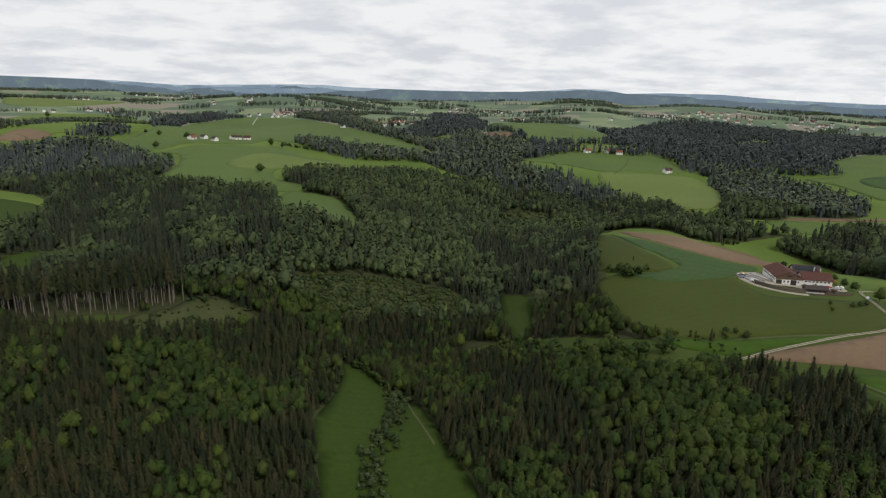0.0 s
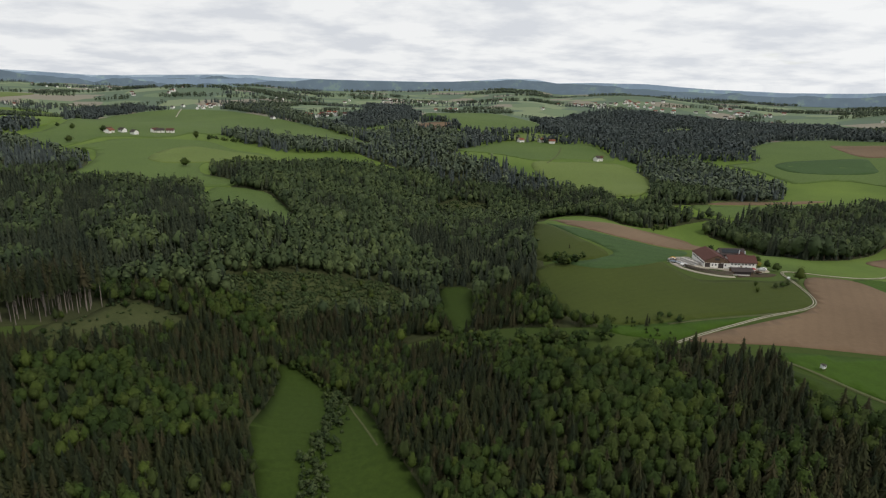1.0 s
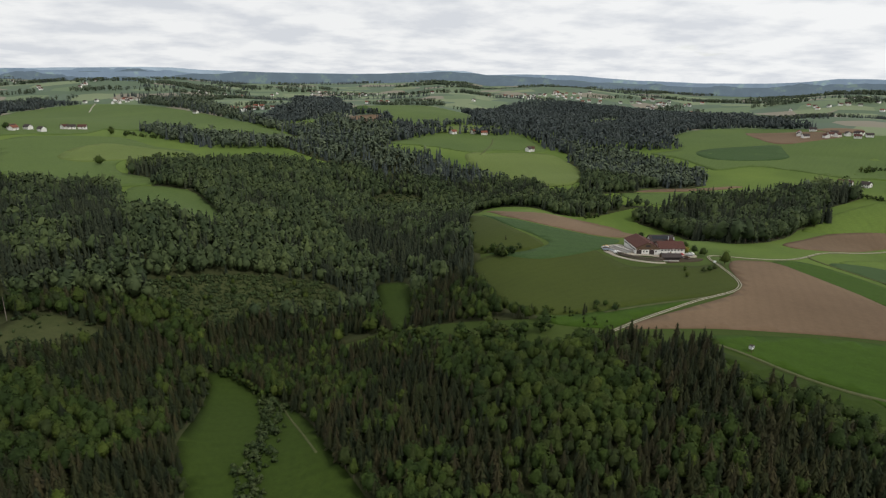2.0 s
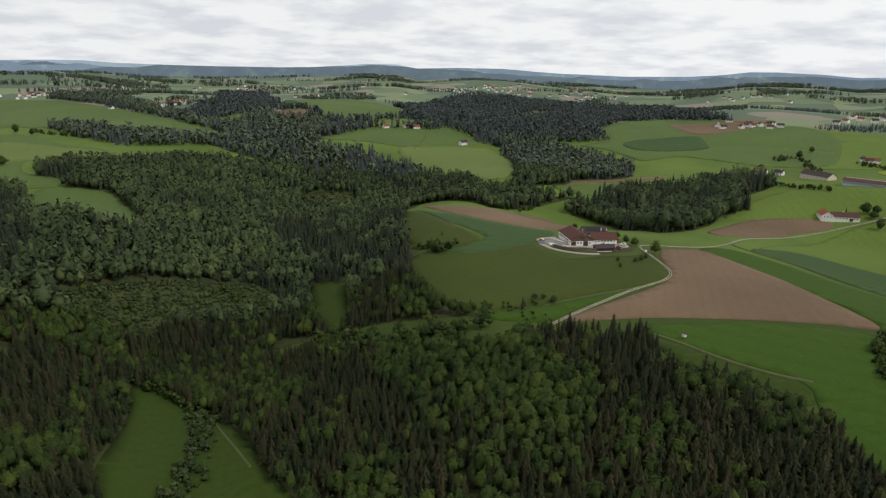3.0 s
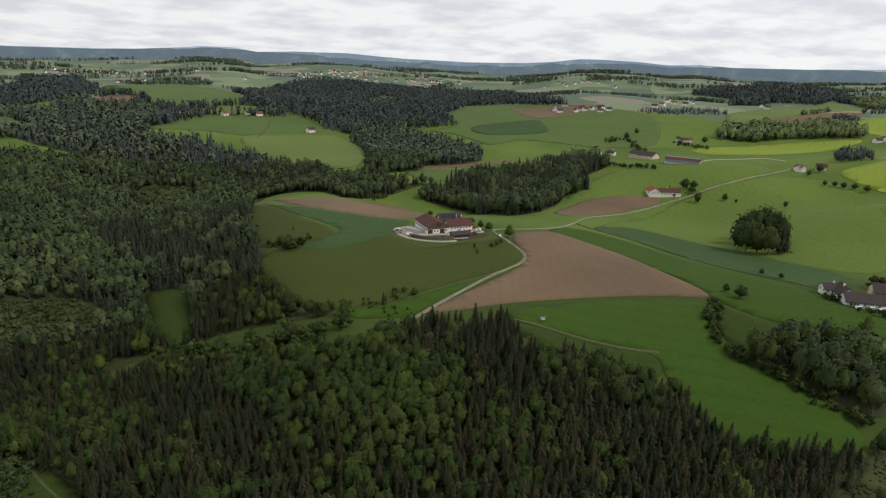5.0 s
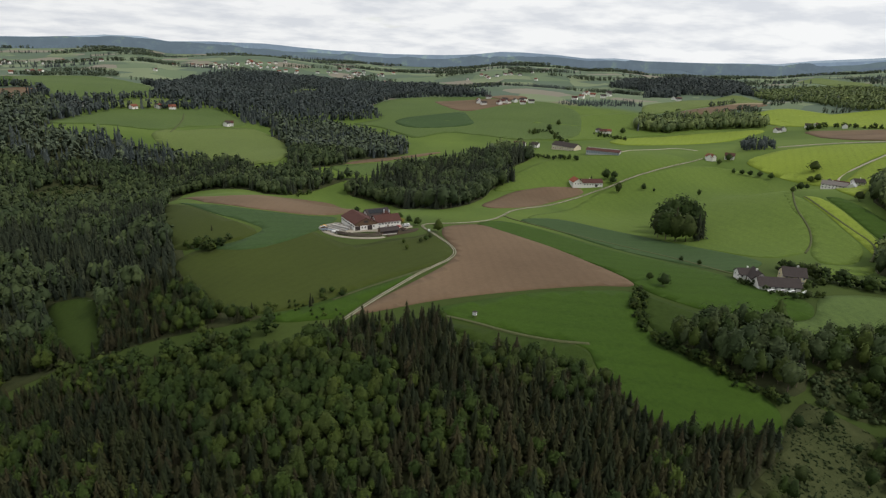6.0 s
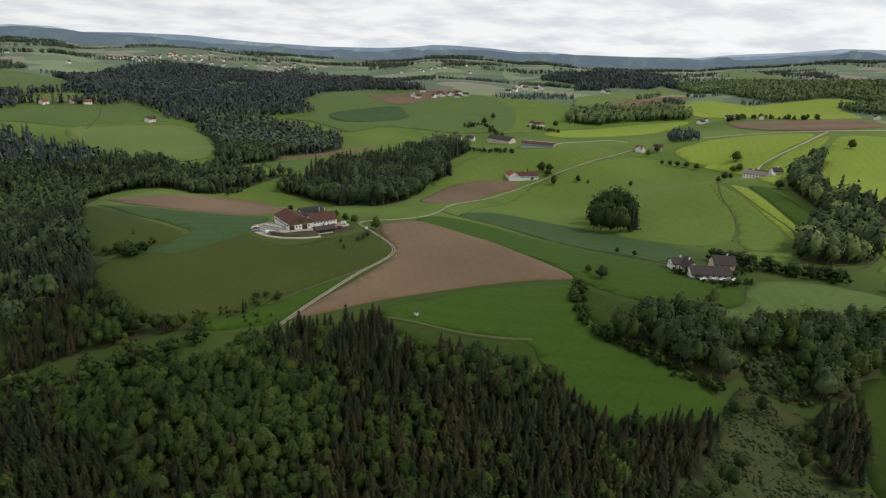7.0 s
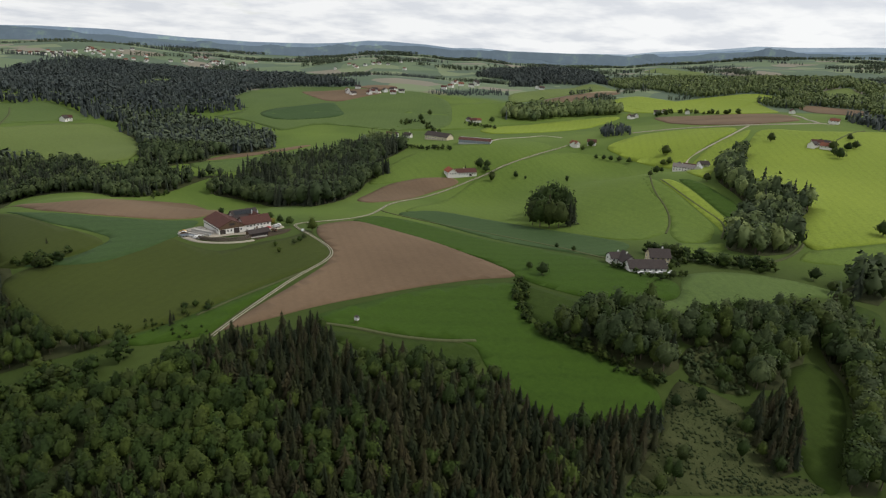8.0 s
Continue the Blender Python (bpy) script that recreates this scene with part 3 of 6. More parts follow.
WOODS.append(("wood_northwest", "spruce", [(-630, 1328), (-860, 2056), (-718, 2199), (-736, 2290), (-905, 2380), (-1001, 2254), (-922, 1950)]))
WOODS.append(("wood_west_knoll", "spruce", [(-724, 1167), (-642, 1149), (-612, 1199), (-644, 1252), (-727, 1247), (-719, 1158)]))
WOODS.append(("wood_strip", "mixed", [(-341, 1312), (-233, 1111), (-159, 1025), (-84, 1045), (-2, 1047), (58, 994), (58, 1035), (-8, 1114), (-93, 1150), (-188, 1215), (-290, 1384), (-375, 1525)]))
WOODS.append(("wood_strip_b", "mixed", [(-536, 2192), (-318, 1849), (-198, 1563), (-86, 1380), (-11, 1249), (-22, 1351), (-96, 1529), (-206, 1759), (-348, 2143), (-525, 2324)]))
WOODS.append(("wood_north", "spruce", [(-124, 1535), (-48, 1809), (-22, 2670), (99, 2676), (100, 1791), (196, 1516), (184, 1412), (89, 1586), (-38, 1476)]))
WOODS.append(("wood_north_b", "spruce", [(176, 1351), (212, 1339), (287, 1481), (291, 1546), (201, 1451)]))
WOODS.append(("wood_right_up", "broad", [(462, 83), (498, 75), (538, 63), (467, 57), (459, 77)]))
WOODS.append(("wood_hilltop", "spruce", [(1830, 1150), (1900, 1420), (2150, 1500), (2350, 1350), (2330, 1100), (2150, 1000), (1950, 1020)]))
CLEARINGS = []
CLEARINGS.append(("clearing_gully", [(309, 130), (326, 120), (320, 104), (298, 96), (291, 107), (290, 121)]))
CLEARINGS.append(("clearing_cut", [(269, 122), (286, 123), (288, 108), (290, 95), (268, 85), (254, 75), (264, 68), (264, 55), (204, 113), (221, 114), (242, 114)]))
CLEARINGS.append(("clearing_west", [(-192, 324), (-188, 341), (-173, 357), (-168, 378), (-159, 392), (-137, 391), (-114, 385), (-124, 365), (-140, 349), (-157, 328), (-174, 316)]))
CLEARINGS.append(("clearing_hill", [(-115, 450), (-84, 475), (-41, 503), (4, 515), (24, 484), (24, 455), (4, 448), (-19, 455), (-44, 442), (-67, 417), (-80, 421), (-94, 432), (-110, 436)]))
CLEARINGS.append(("clearing_low", [(71, 788), (153, 850), (160, 892), (113, 892), (76, 851)]))
CLEARINGS.append(("glade", [(50, 497), (74, 472), (68, 425), (61, 387), (49, 391), (45, 418), (46, 467)]))
CLEARINGS.append(("meadow_west", [(-358, 473), (-338, 484), (-306, 494), (-277, 486), (-271, 471), (-286, 451), (-297, 435), (-301, 416), (-309, 404)]))
CLEARINGS.append(("meadow_west_b", [(-466, 552), (-414, 568), (-401, 594), (-437, 655), (-507, 685), (-585, 701)]))
CLEARINGS.append(("meadow_valley", [(-66, 373), (-53, 374), (-31, 346), (-18, 333), (-5, 299), (6, 259), (20, 220), (25, 168), (-44, 175), (-50, 226), (-59, 258), (-67, 282), (-62, 319), (-62, 350)]))
STANDS = []  # leaning towards one kind of tree
STANDS.append(("spruce", [(739, 174), (676, 134), (665, 129), (645, 145), (669, 164)]))
STANDS.append(("broad", [(61, 360), (96, 335), (143, 291), (140, 263), (148, 231), (124, 206), (102, 186), (72, 207), (71, 256), (61, 306)]))
STANDS.append(("spruce", [(-18, 397), (32, 381), (61, 304), (71, 256), (72, 207), (52, 175), (-25, 224)]))
STANDS.append(("spruce", [(173, 273), (197, 267), (189, 234), (214, 211), (225, 186), (221, 153), (195, 122), (104, 160), (122, 203), (146, 228)]))
STANDS.append(("broad", [(189, 230), (214, 211), (204, 202), (182, 214)]))
STANDS.append(("spruce", [(-196, 145), (-347, 289), (-186, 308), (-149, 271), (-97, 262), (-63, 278), (-48, 224), (-91, 168)]))
STANDS.append(("broad", [(-177, 298), (-141, 310), (-103, 297), (-77, 321), (-69, 287), (-101, 255), (-140, 250), (-161, 267)]))
STANDS.append(("spruce", [(-143, 323), (-122, 347), (-72, 399), (-59, 335), (-77, 321), (-105, 304)]))
STANDS.append(("tall", [(-281, 335), (-235, 328), (-200, 335), (-165, 366), (-167, 379), (-184, 389), (-215, 376), (-260, 365), (-302, 363)]))
STANDS.append(("spruce", [(-424, 400), (-808, 878), (-703, 1050), (-468, 964), (-410, 930), (-370, 773), (-319, 746), (-196, 683), (-138, 508), (-155, 439), (-172, 389), (-254, 380)]))
STANDS.append(("tall", [(-311, 494), (-248, 482), (-263, 514), (-329, 525)]))
STANDS.append(("broad", [(-138, 508), (-74, 535), (22, 656), (38, 585), (-42, 519), (-121, 456)]))
STANDS.append(("spruce", [(35, 665), (109, 732), (150, 581), (108, 385), (79, 358), (63, 384), (74, 461), (48, 502), (32, 584)]))
STANDS.append(("spruce", [(-75, 416), (-27, 442), (30, 447), (36, 409), (-8, 391), (-53, 374), (-66, 373)]))
STANDS.append(("broad", [(-191, 905), (-81, 998), (57, 972), (35, 840), (-60, 740), (-136, 777)]))
STANDS.append(("spruce", [(192, 1048), (250, 983), (263, 957), (314, 782), (297, 745), (238, 852), (159, 982)]))
ROADS = []  # name, width, line
ROADS.append(("farm_track", 1.95, [(160.2, 298.7), (180.6, 306.5), (202.9, 314.2), (226.7, 323.2), (244.3, 328.1), (259.0, 332.6), (271.3, 340.8), (278.6, 353.1), (284.1, 371.1), (290.3, 392.1), (293.9, 406.9), (299.6, 416.2), (312.2, 415.9), (336.1, 407.5), (369.1, 409.7), (397.9, 423.6), (436.8, 448.4), (543.2, 488.0), (613.8, 493.5), (655.4, 487.7), (677.0, 487.3), (745.1, 478.6), (837.0, 486.0), (873.9, 490.8)]))
ROADS.append(("field_path", 1.6, [(166.2, 322.4), (193.9, 323.8), (220.8, 325.1), (238.8, 327.6)]))
ROADS.append(("grass_track", 2.6, [(399.7, 423.9), (396.3, 409.7), (406.8, 373.5), (422.4, 325.9), (417.5, 270.4), (396.3, 219.3), (394.9, 207.4)]))
ROADS.append(("field_path", 2.2, [(200.3, 274.1), (210.3, 258.6), (219.7, 237.0), (232.1, 219.0), (245.1, 206.6)]))
ROADS.append(("farm_drive", 3.0, [(836.3, 300.7), (876.1, 313.1), (906.3, 305.7), (986.6, 292.5), (1092.9, 291.8)]))
ROADS.append(("country_road", 4.0, [(1024.0, 451.9), (1060.1, 399.9), (1075.2, 342.6), (1100.2, 293.5), (1135.3, 240.8), (1191.7, 210.1), (1189.9, 187.6)]))
ROADS.append(("country_road", 4.0, [(1191.7, 210.1), (1288.3, 245.9), (1367.9, 280.9)]))
ROADS.append(("field_path", 1.8, [(648.2, 267.9), (615.6, 237.7), (585.8, 204.1), (567.9, 184.1), (550.5, 175.4), (516.8, 169.0)]))
ROADS.append(("field_path", 1.6, [(664.7, 284.8), (610.9, 260.7), (572.4, 232.2), (536.4, 215.3), (502.8, 207.4)]))
ROADS.append(("grass_track", 2.4, [(748.5, 56.7), (707.6, 98.3), (677.0, 117.4), (639.1, 125.0), (609.2, 126.0), (561.5, 117.6), (520.7, 118.5), (487.0, 125.2), (450.0, 142.4)]))
ROADS.append(("field_path", 2.4, [(-330.0, 906.2), (-345.6, 945.8), (-349.6, 988.0), (-338.2, 1024.0), (-339.0, 1082.7)]))
ROADS.append(("field_path", 2.4, [(-820.4, 1179.1), (-787.7, 1154.0), (-752.9, 1111.8)]))
ROADS.append(("country_road", 4.0, [(-626.2, 2008.8), (-665.4, 2156.4), (-689.9, 2279.3)]))
ROADS.append(("field_path", 2.4, [(298.2, 1074.0), (330.1, 1139.1), (354.5, 1192.0), (374.8, 1252.5)]))
ROADS.append(("field_path", 2.2, [(1029.6, 163.8), (1114.3, 154.1), (1151.5, 143.7)]))
ROADS.append(("yard_drive", 4.0, [(752.7, 576.6), (758.8, 555.3), (842.8, 591.9), (908.8, 586.2), (965.3, 585.5), (940.5, 537.7)]))
ROADS.append(("field_path", 1.2, [(-21.3, 332.6), (-16.0, 311.0), (-9.7, 290.8), (-1.8, 265.1)]))
FAR_HILLS = []  # bearing, top angle, half width in degrees, depth below the top, distance, haze
FAR_HILLS.append((11.2, 0.07, 13.3, 0.78, 4550, "dark"))
FAR_HILLS.append((14.6, 0.01, 8.6, 0.76, 4500, "dark"))
FAR_HILLS.append((2.6, -0.5, 13.0, 0.7, 4550, "dark"))
FAR_HILLS.append((23.5, 0.16, 18.9, 0.86, 4750, "mid"))
FAR_HILLS.append((20.8, -0.48, 10.2, 0.58, 4450, "dark"))
FAR_HILLS.append((37.4, -0.38, 9.4, 0.58, 4420, "dark"))
FAR_HILLS.append((45.5, 0.16, 10.0, 0.72, 4600, "mid"))
FAR_HILLS.append((49.5, -0.11, 7.4, 0.48, 4450, "dark"))
FAR_HILLS.append((55.9, -0.01, 6.3, 0.56, 4600, "mid"))
FAR_HILLS.append((60.1, -0.08, 9.5, 0.46, 4450, "dark"))
FAR_HILLS.append((73.7, 0.63, 9.4, 0.74, 4700, "blue"))
FAR_HILLS.append((78.6, 1.11, 14.7, 0.8, 4700, "blue"))
FAR_HILLS.append((-34.3, 0.33, 7.8, 0.53, 4550, "dark"))
FAR_HILLS.append((-26.7, 0.24, 11.4, 0.44, 4700, "mid"))
FAR_HILLS.append((-11.7, 0.07, 13.8, 0.49, 4600, "mid"))
FAR_HILLS.append((-0.5, -0.04, 12.1, 0.5, 4500, "dark"))
FAR_HILLS.append((7.7, 0.03, 9.9, 0.64, 4480, "dark"))
FAR_HILLS.append((13.6, 0.3, 8.6, 0.73, 4560, "dark"))
FAR_HILLS.append((24.2, 0.01, 9.9, 0.68, 4700, "mid"))
LONE_1 = [('b', 480, 316, 23.4), ('b', 477, 307, 25.9), ('b', 477, 298, 24.3), ('b', 481, 291, 22.9), ('s', 489, 286, 24.4), ('s', 497, 286, 23.4), ('b', 504, 327, 26.0), ('b', 508, 319, 28.9), ('b', 510, 309, 30.0), ('b', 511, 301, 27.0), ('b', 528, 336, 25.6), ('b', 533, 327, 28.6), ('b', 532, 317, 25.4), ('s', 494, 309, 26.5), ('b', 295, 390, 10.5), ('b', 253, 376, 4), ('b', 247, 364, 4), ('b', 265, 372, 4), ('b', 272, 375, 4), ('b', 302, 450, 4.4), ('s', 300, 472, 6.0), ('s', 298, 464, 5.5), ('b', 301, 480, 4.6), ('s', 154, 324, 8.2)]
LONE_2 = [('b', 175, 325, 4.6), ('b', 171, 331, 4), ('b', 166, 333, 4), ('b', 281, 484, 6.0), ('s', 296, 455, 4.9), ('s', 296, 449, 5.3), ('b', 298, 444, 5.8), ('b', 294, 426, 6.5), ('b', 295, 416, 6.8), ('b', 278, 378, 4), ('b', 660, 504, 13.9), ('b', 658, 492, 9.2), ('b', 643, 472, 13.3), ('s', 647, 516, 6.1), ('b', 672, 456, 9.1), ('b', 678, 445, 4.5), ('b', 706, 402, 7.6), ('b', 890, 348, 14.4), ('b', 854, 329, 10.3), ('b', 851, 336, 8.6), ('b', 682, 285, 8.9), ('b', 662, 284, 6.7), ('b', 696, 284, 6.3), ('b', 661, 226, 9.1)]
LONE_3 = [('b', 971, 234, 13.2), ('b', 844, 430, 7.1), ('b', 850, 421, 7.1), ('b', 852, 411, 8.0), ('b', 856, 400, 8.0), ('b', 855, 385, 8.8), ('b', 886, 460, 11.2), ('b', 860, 460, 8.2), ('b', 963, 159, 13.0), ('b', 923, 145, 14.2), ('b', 939, 153, 10.8), ('b', 975, 143, 11.2), ('b', 992, 137, 11.4), ('b', 993, 178, 7.6), ('b', 1042, 150, 10.0), ('b', 336, 224, 8.1), ('b', 340, 236, 5.3), ('b', 404, 238, 4), ('b', 407, 253, 4), ('b', 382, 161, 5.4), ('b', 374, 165, 4.5), ('b', 391, 159, 4), ('b', 398, 168, 4.8), ('b', 411, 205, 4)]
LONE_4 = [('b', 472, 98, 9.1), ('b', 459, 86, 8.0), ('b', 627, 73, 13.2), ('b', -501, 1063, 11.5), ('b', -556, 1198, 11.6), ('b', -496, 1182, 12.5), ('b', -266, 877, 12.6), ('b', -594, 1223, 8.0), ('b', -1142, 1779, 16.5), ('b', -327, 1155, 14.1), ('b', -300, 1132, 9.2), ('b', -430, 952, 12.3), ('s', 157, 327, 4.8), ('b', 173, 323, 4), ('b', 163, 328, 4), ('b', 669, 498, 10.4), ('s', 156, 481, 4.7), ('s', -136, 569, 19.8), ('s', -111, 558, 15.9), ('s', -105, 561, 12.5), ('s', -94, 557, 13.6), ('b', 274, 180, 4.8), ('b', 278, 158, 5.9), ('b', 461, 136, 6.3)]
LONE_5 = [('b', 460, 127, 6.3), ('b', 443, 137, 6.9), ('b', 901, 813, 13.6), ('b', 865, 816, 8.9), ('b', 1033, 743, 12.0), ('b', 964, 845, 12.0), ('b', 953, 726, 9.0)]
LONE_TREES = LONE_1 + LONE_2 + LONE_3 + LONE_4 + LONE_5
LIFTS = {"fresh": -0.14, "grass": -0.11, "mead": -0.07, "pasture": -0.05, "crop": 0.02, "lush": 0.035, "soil": 0.05}
for _n, _kind, _poly in FIELDS:
    _far = max(math.hypot(*p) for p in _poly) > 1100
    sheet(FIELD_WORDS[_kind][0], rounded(_poly), M_LAND[_kind], FIELD_WORDS[_kind][1], "field", (0.85 if _far else 0.3) + LIFTS.get(_kind, 0.0), 16 if _far else 8)
for _n, _poly in CLEARINGS:
    if _n.startswith("clearing"):
        sheet("clearing", rounded(_poly), M_LAND["scrub"], "scrubby forest clearing with young growth and brush", "clearing", 0.3)
    else:
        sheet("meadow", rounded(_poly), M_LAND["mead"], "smooth green meadow in a forest valley", "meadow", 0.3)
for _n, _kind, _poly in WOODS:
    if min(math.hypot(*p) for p in _poly) < 900:
        sheet("forest_floor", rounded(_poly, 1), M_LAND["floor"], "dark brown forest floor under the trees", "forest floor", 0.1, 10)


# ---- trees ----
class Shape:
    """Corners, triangles and material numbers (0 crown, 1 bark) of one tree of height 1."""

    def __init__(self, seed):
        self.v, self.f, self.m, self.r = [], [], [], random.Random(seed)
        self.lobe, self.cone = {}, False

    def tri(self, a, b, c, m=0):
        self.f.append((a, b, c))
        self.m.append(m)

    def trunk(self, h, r0, r1, n=5):
        o = len(self.v)
        for z, r in ((-0.03, r0), (h, r1)):
            for k in range(n):
                a = 2 * math.pi * k / n
                self.v.append((r * math.cos(a), r * math.sin(a), z))
        for k in range(n):
            q = (k + 1) % n
            self.tri(o + k, o + q, o + n + q, 1)
            self.tri(o + k, o + n + q, o + n + k, 1)

    def arrays(self):
        v, f, m = np.array(self.v), np.array(self.f), np.array(self.m)
        # leaves face away from the lobe and the crown they grow on; boughs and bark as their faces lie
        n = np.zeros_like(v)
        g = np.cross(v[f[:, 1]] - v[f[:, 0]], v[f[:, 2]] - v[f[:, 0]])
        g /= np.maximum(np.linalg.norm(g, axis=1), 1e-9)[:, None]
        for k in range(3):
            np.add.at(n, f[:, k], g)
        n /= np.maximum(np.linalg.norm(n, axis=1), 1e-9)[:, None]
        for (a, b), c in self.lobe.items():
            out = v[a:b] - np.array(c)
            out /= np.maximum(np.linalg.norm(out, axis=1), 1e-9)[:, None]
            whole = v[a:b] - np.array((0, 0, 0.45))
            whole /= np.maximum(np.linalg.norm(whole, axis=1), 1e-9)[:, None]
            n[a:b] = 0.42 * out + 0.6 * whole + 0.2 * n[a:b]
        if self.cone:
            out = np.column_stack([v[:, 0], v[:, 1], 0.55 * np.hypot(v[:, 0], v[:, 1]) + 0.01])
            n = 0.7 * out / np.linalg.norm(out, axis=1)[:, None] + 0.5 * n
        n /= np.maximum(np.linalg.norm(n, axis=1), 1e-9)[:, None]
        return v, f, m, n


def spruce_shape(seed, tiers, points, base=0.12, width=0.135, stem=True, girth=0.012):
    """A spruce: thin trunk and tiers of separate drooping boughs, shorter towards the tip."""
    s = Shape(seed)
    s.cone = True
    r = s.r
    if stem:
        s.trunk(0.62, girth, girth * 0.5, 4)
    for t in range(tiers):
        u = (t + r.uniform(-0.2, 0.2)) / tiers if t else 0
        z = base + (1 - base) * u ** 0.95
        rad = width * (1 - u) ** 0.75 * r.uniform(0.82, 1.12) + 0.012
        lift = (1 - base) / tiers * r.uniform(0.9, 1.3)
        a0, n = r.uniform(0, 6.28), max(3, round(points * (1 - 0.5 * u)))
        for k in range(n):
            a = a0 + 2 * math.pi * k / n + r.uniform(-0.35, 0.35)
            q, w = rad * r.uniform(0.68, 1.25), 4.2 / n * r.uniform(0.8, 1.2)
            o, inner = len(s.v), 0.12 * q
            s.v.append((inner * math.cos(a), inner * math.sin(a), min(1.0, z + lift * r.uniform(0.5, 0.9))))
            for da, f, dz in ((-w / 2, 0.8, 0.05), (0, 1.0, -0.22), (w / 2, 0.8, 0.05)):
                s.v.append((q * f * math.cos(a + da), q * f * math.sin(a + da), z + dz * lift * r.uniform(0.5, 1.5)))
            s.tri(o, o + 1, o + 2)
            s.tri(o, o + 2, o + 3)
    # the leader, and the dense inside of the crown
    for wide, low, top in ((0.14, 0.86, 1.04), (0.7, base + 0.02, 0.95)):
        o = len(s.v)
        for k in range(4):
            q = width * wide * r.uniform(0.85, 1.1)
            s.v.append((q * math.cos(1.5708 * k), q * math.sin(1.5708 * k), low))
        s.v.append((0, 0, top))
        for k in range(4):
            s.tri(o + k, o + (k + 1) % 4, o + 4)
    return s.arrays()


def broad_shape(seed, clumps, leaves, squash=1.0, width=0.30, stem=True, low=0.30, spray=1.0):
    """A broadleaf: trunk, and a crown of uneven lobes, each a small core wrapped in loose leafy sprays."""
    s = Shape(seed)
    r = s.r
    if stem:
        s.trunk(0.55, 0.022, 0.010, 4)
    core = [Vector(p) for p in ((1, 0, 0), (0, 1, 0), (-1, 0, 0), (0, -1, 0), (0, 0, 1), (0, 0, -1))]
    faces = [(k, (k + 1) % 4, 4) for k in range(4)] + [((k + 1) % 4, k, 5) for k in range(4)]
    for k in range(clumps):
        a, u = 2.4 * k + r.uniform(-0.5, 0.5), (k + 0.5) / clumps
        zc = low + (0.80 - low) * u
        ring = width * 0.72 * math.sqrt(max(0.05, 1 - ((zc - 0.48) / 0.5) ** 2)) * r.uniform(0.55, 1.1) * (0.25 if k == clumps - 1 else 1)
        c = Vector((ring * math.cos(a), ring * math.sin(a), zc * squash))
        size = r.uniform(0.5, 0.85) * width * (0.78 if clumps > 4 else 0.95)
        o = start = len(s.v)
        for p in core:
            s.v.append(tuple(c + Vector((p.x, p.y, p.z * 0.9)) * size * r.uniform(0.68, 0.9)))
        for q in faces:
            s.tri(o + q[0], o + q[1], o + q[2])
        for _ in range(leaves):
            d = Vector((r.gauss(0, 1), r.gauss(0, 1), r.gauss(0.5, 0.8))).normalized()
            p = c + Vector((d.x, d.y, d.z * 0.9)) * size * r.uniform(0.72, 1.08)
            face = (d + Vector((r.gauss(0, 0.55), r.gauss(0, 0.55), r.gauss(0.3, 0.5)))).normalized()
            e1 = (Matrix.Rotation(r.uniform(0, 6.28), 3, face) @ face.orthogonal()).normalized()
            e2 = face.cross(e1)
            w = size * r.uniform(0.22, 0.38) * spray
            o = len(s.v)
            for x, y in ((-1, -0.45), (0.75, -0.6), (0.1, 0.95)):
                s.v.append(tuple(p + e1 * x * w + e2 * y * w))
            s.tri(o, o + 1, o + 2)
        s.lobe[(start, len(s.v))] = tuple(c)
    return s.arrays()


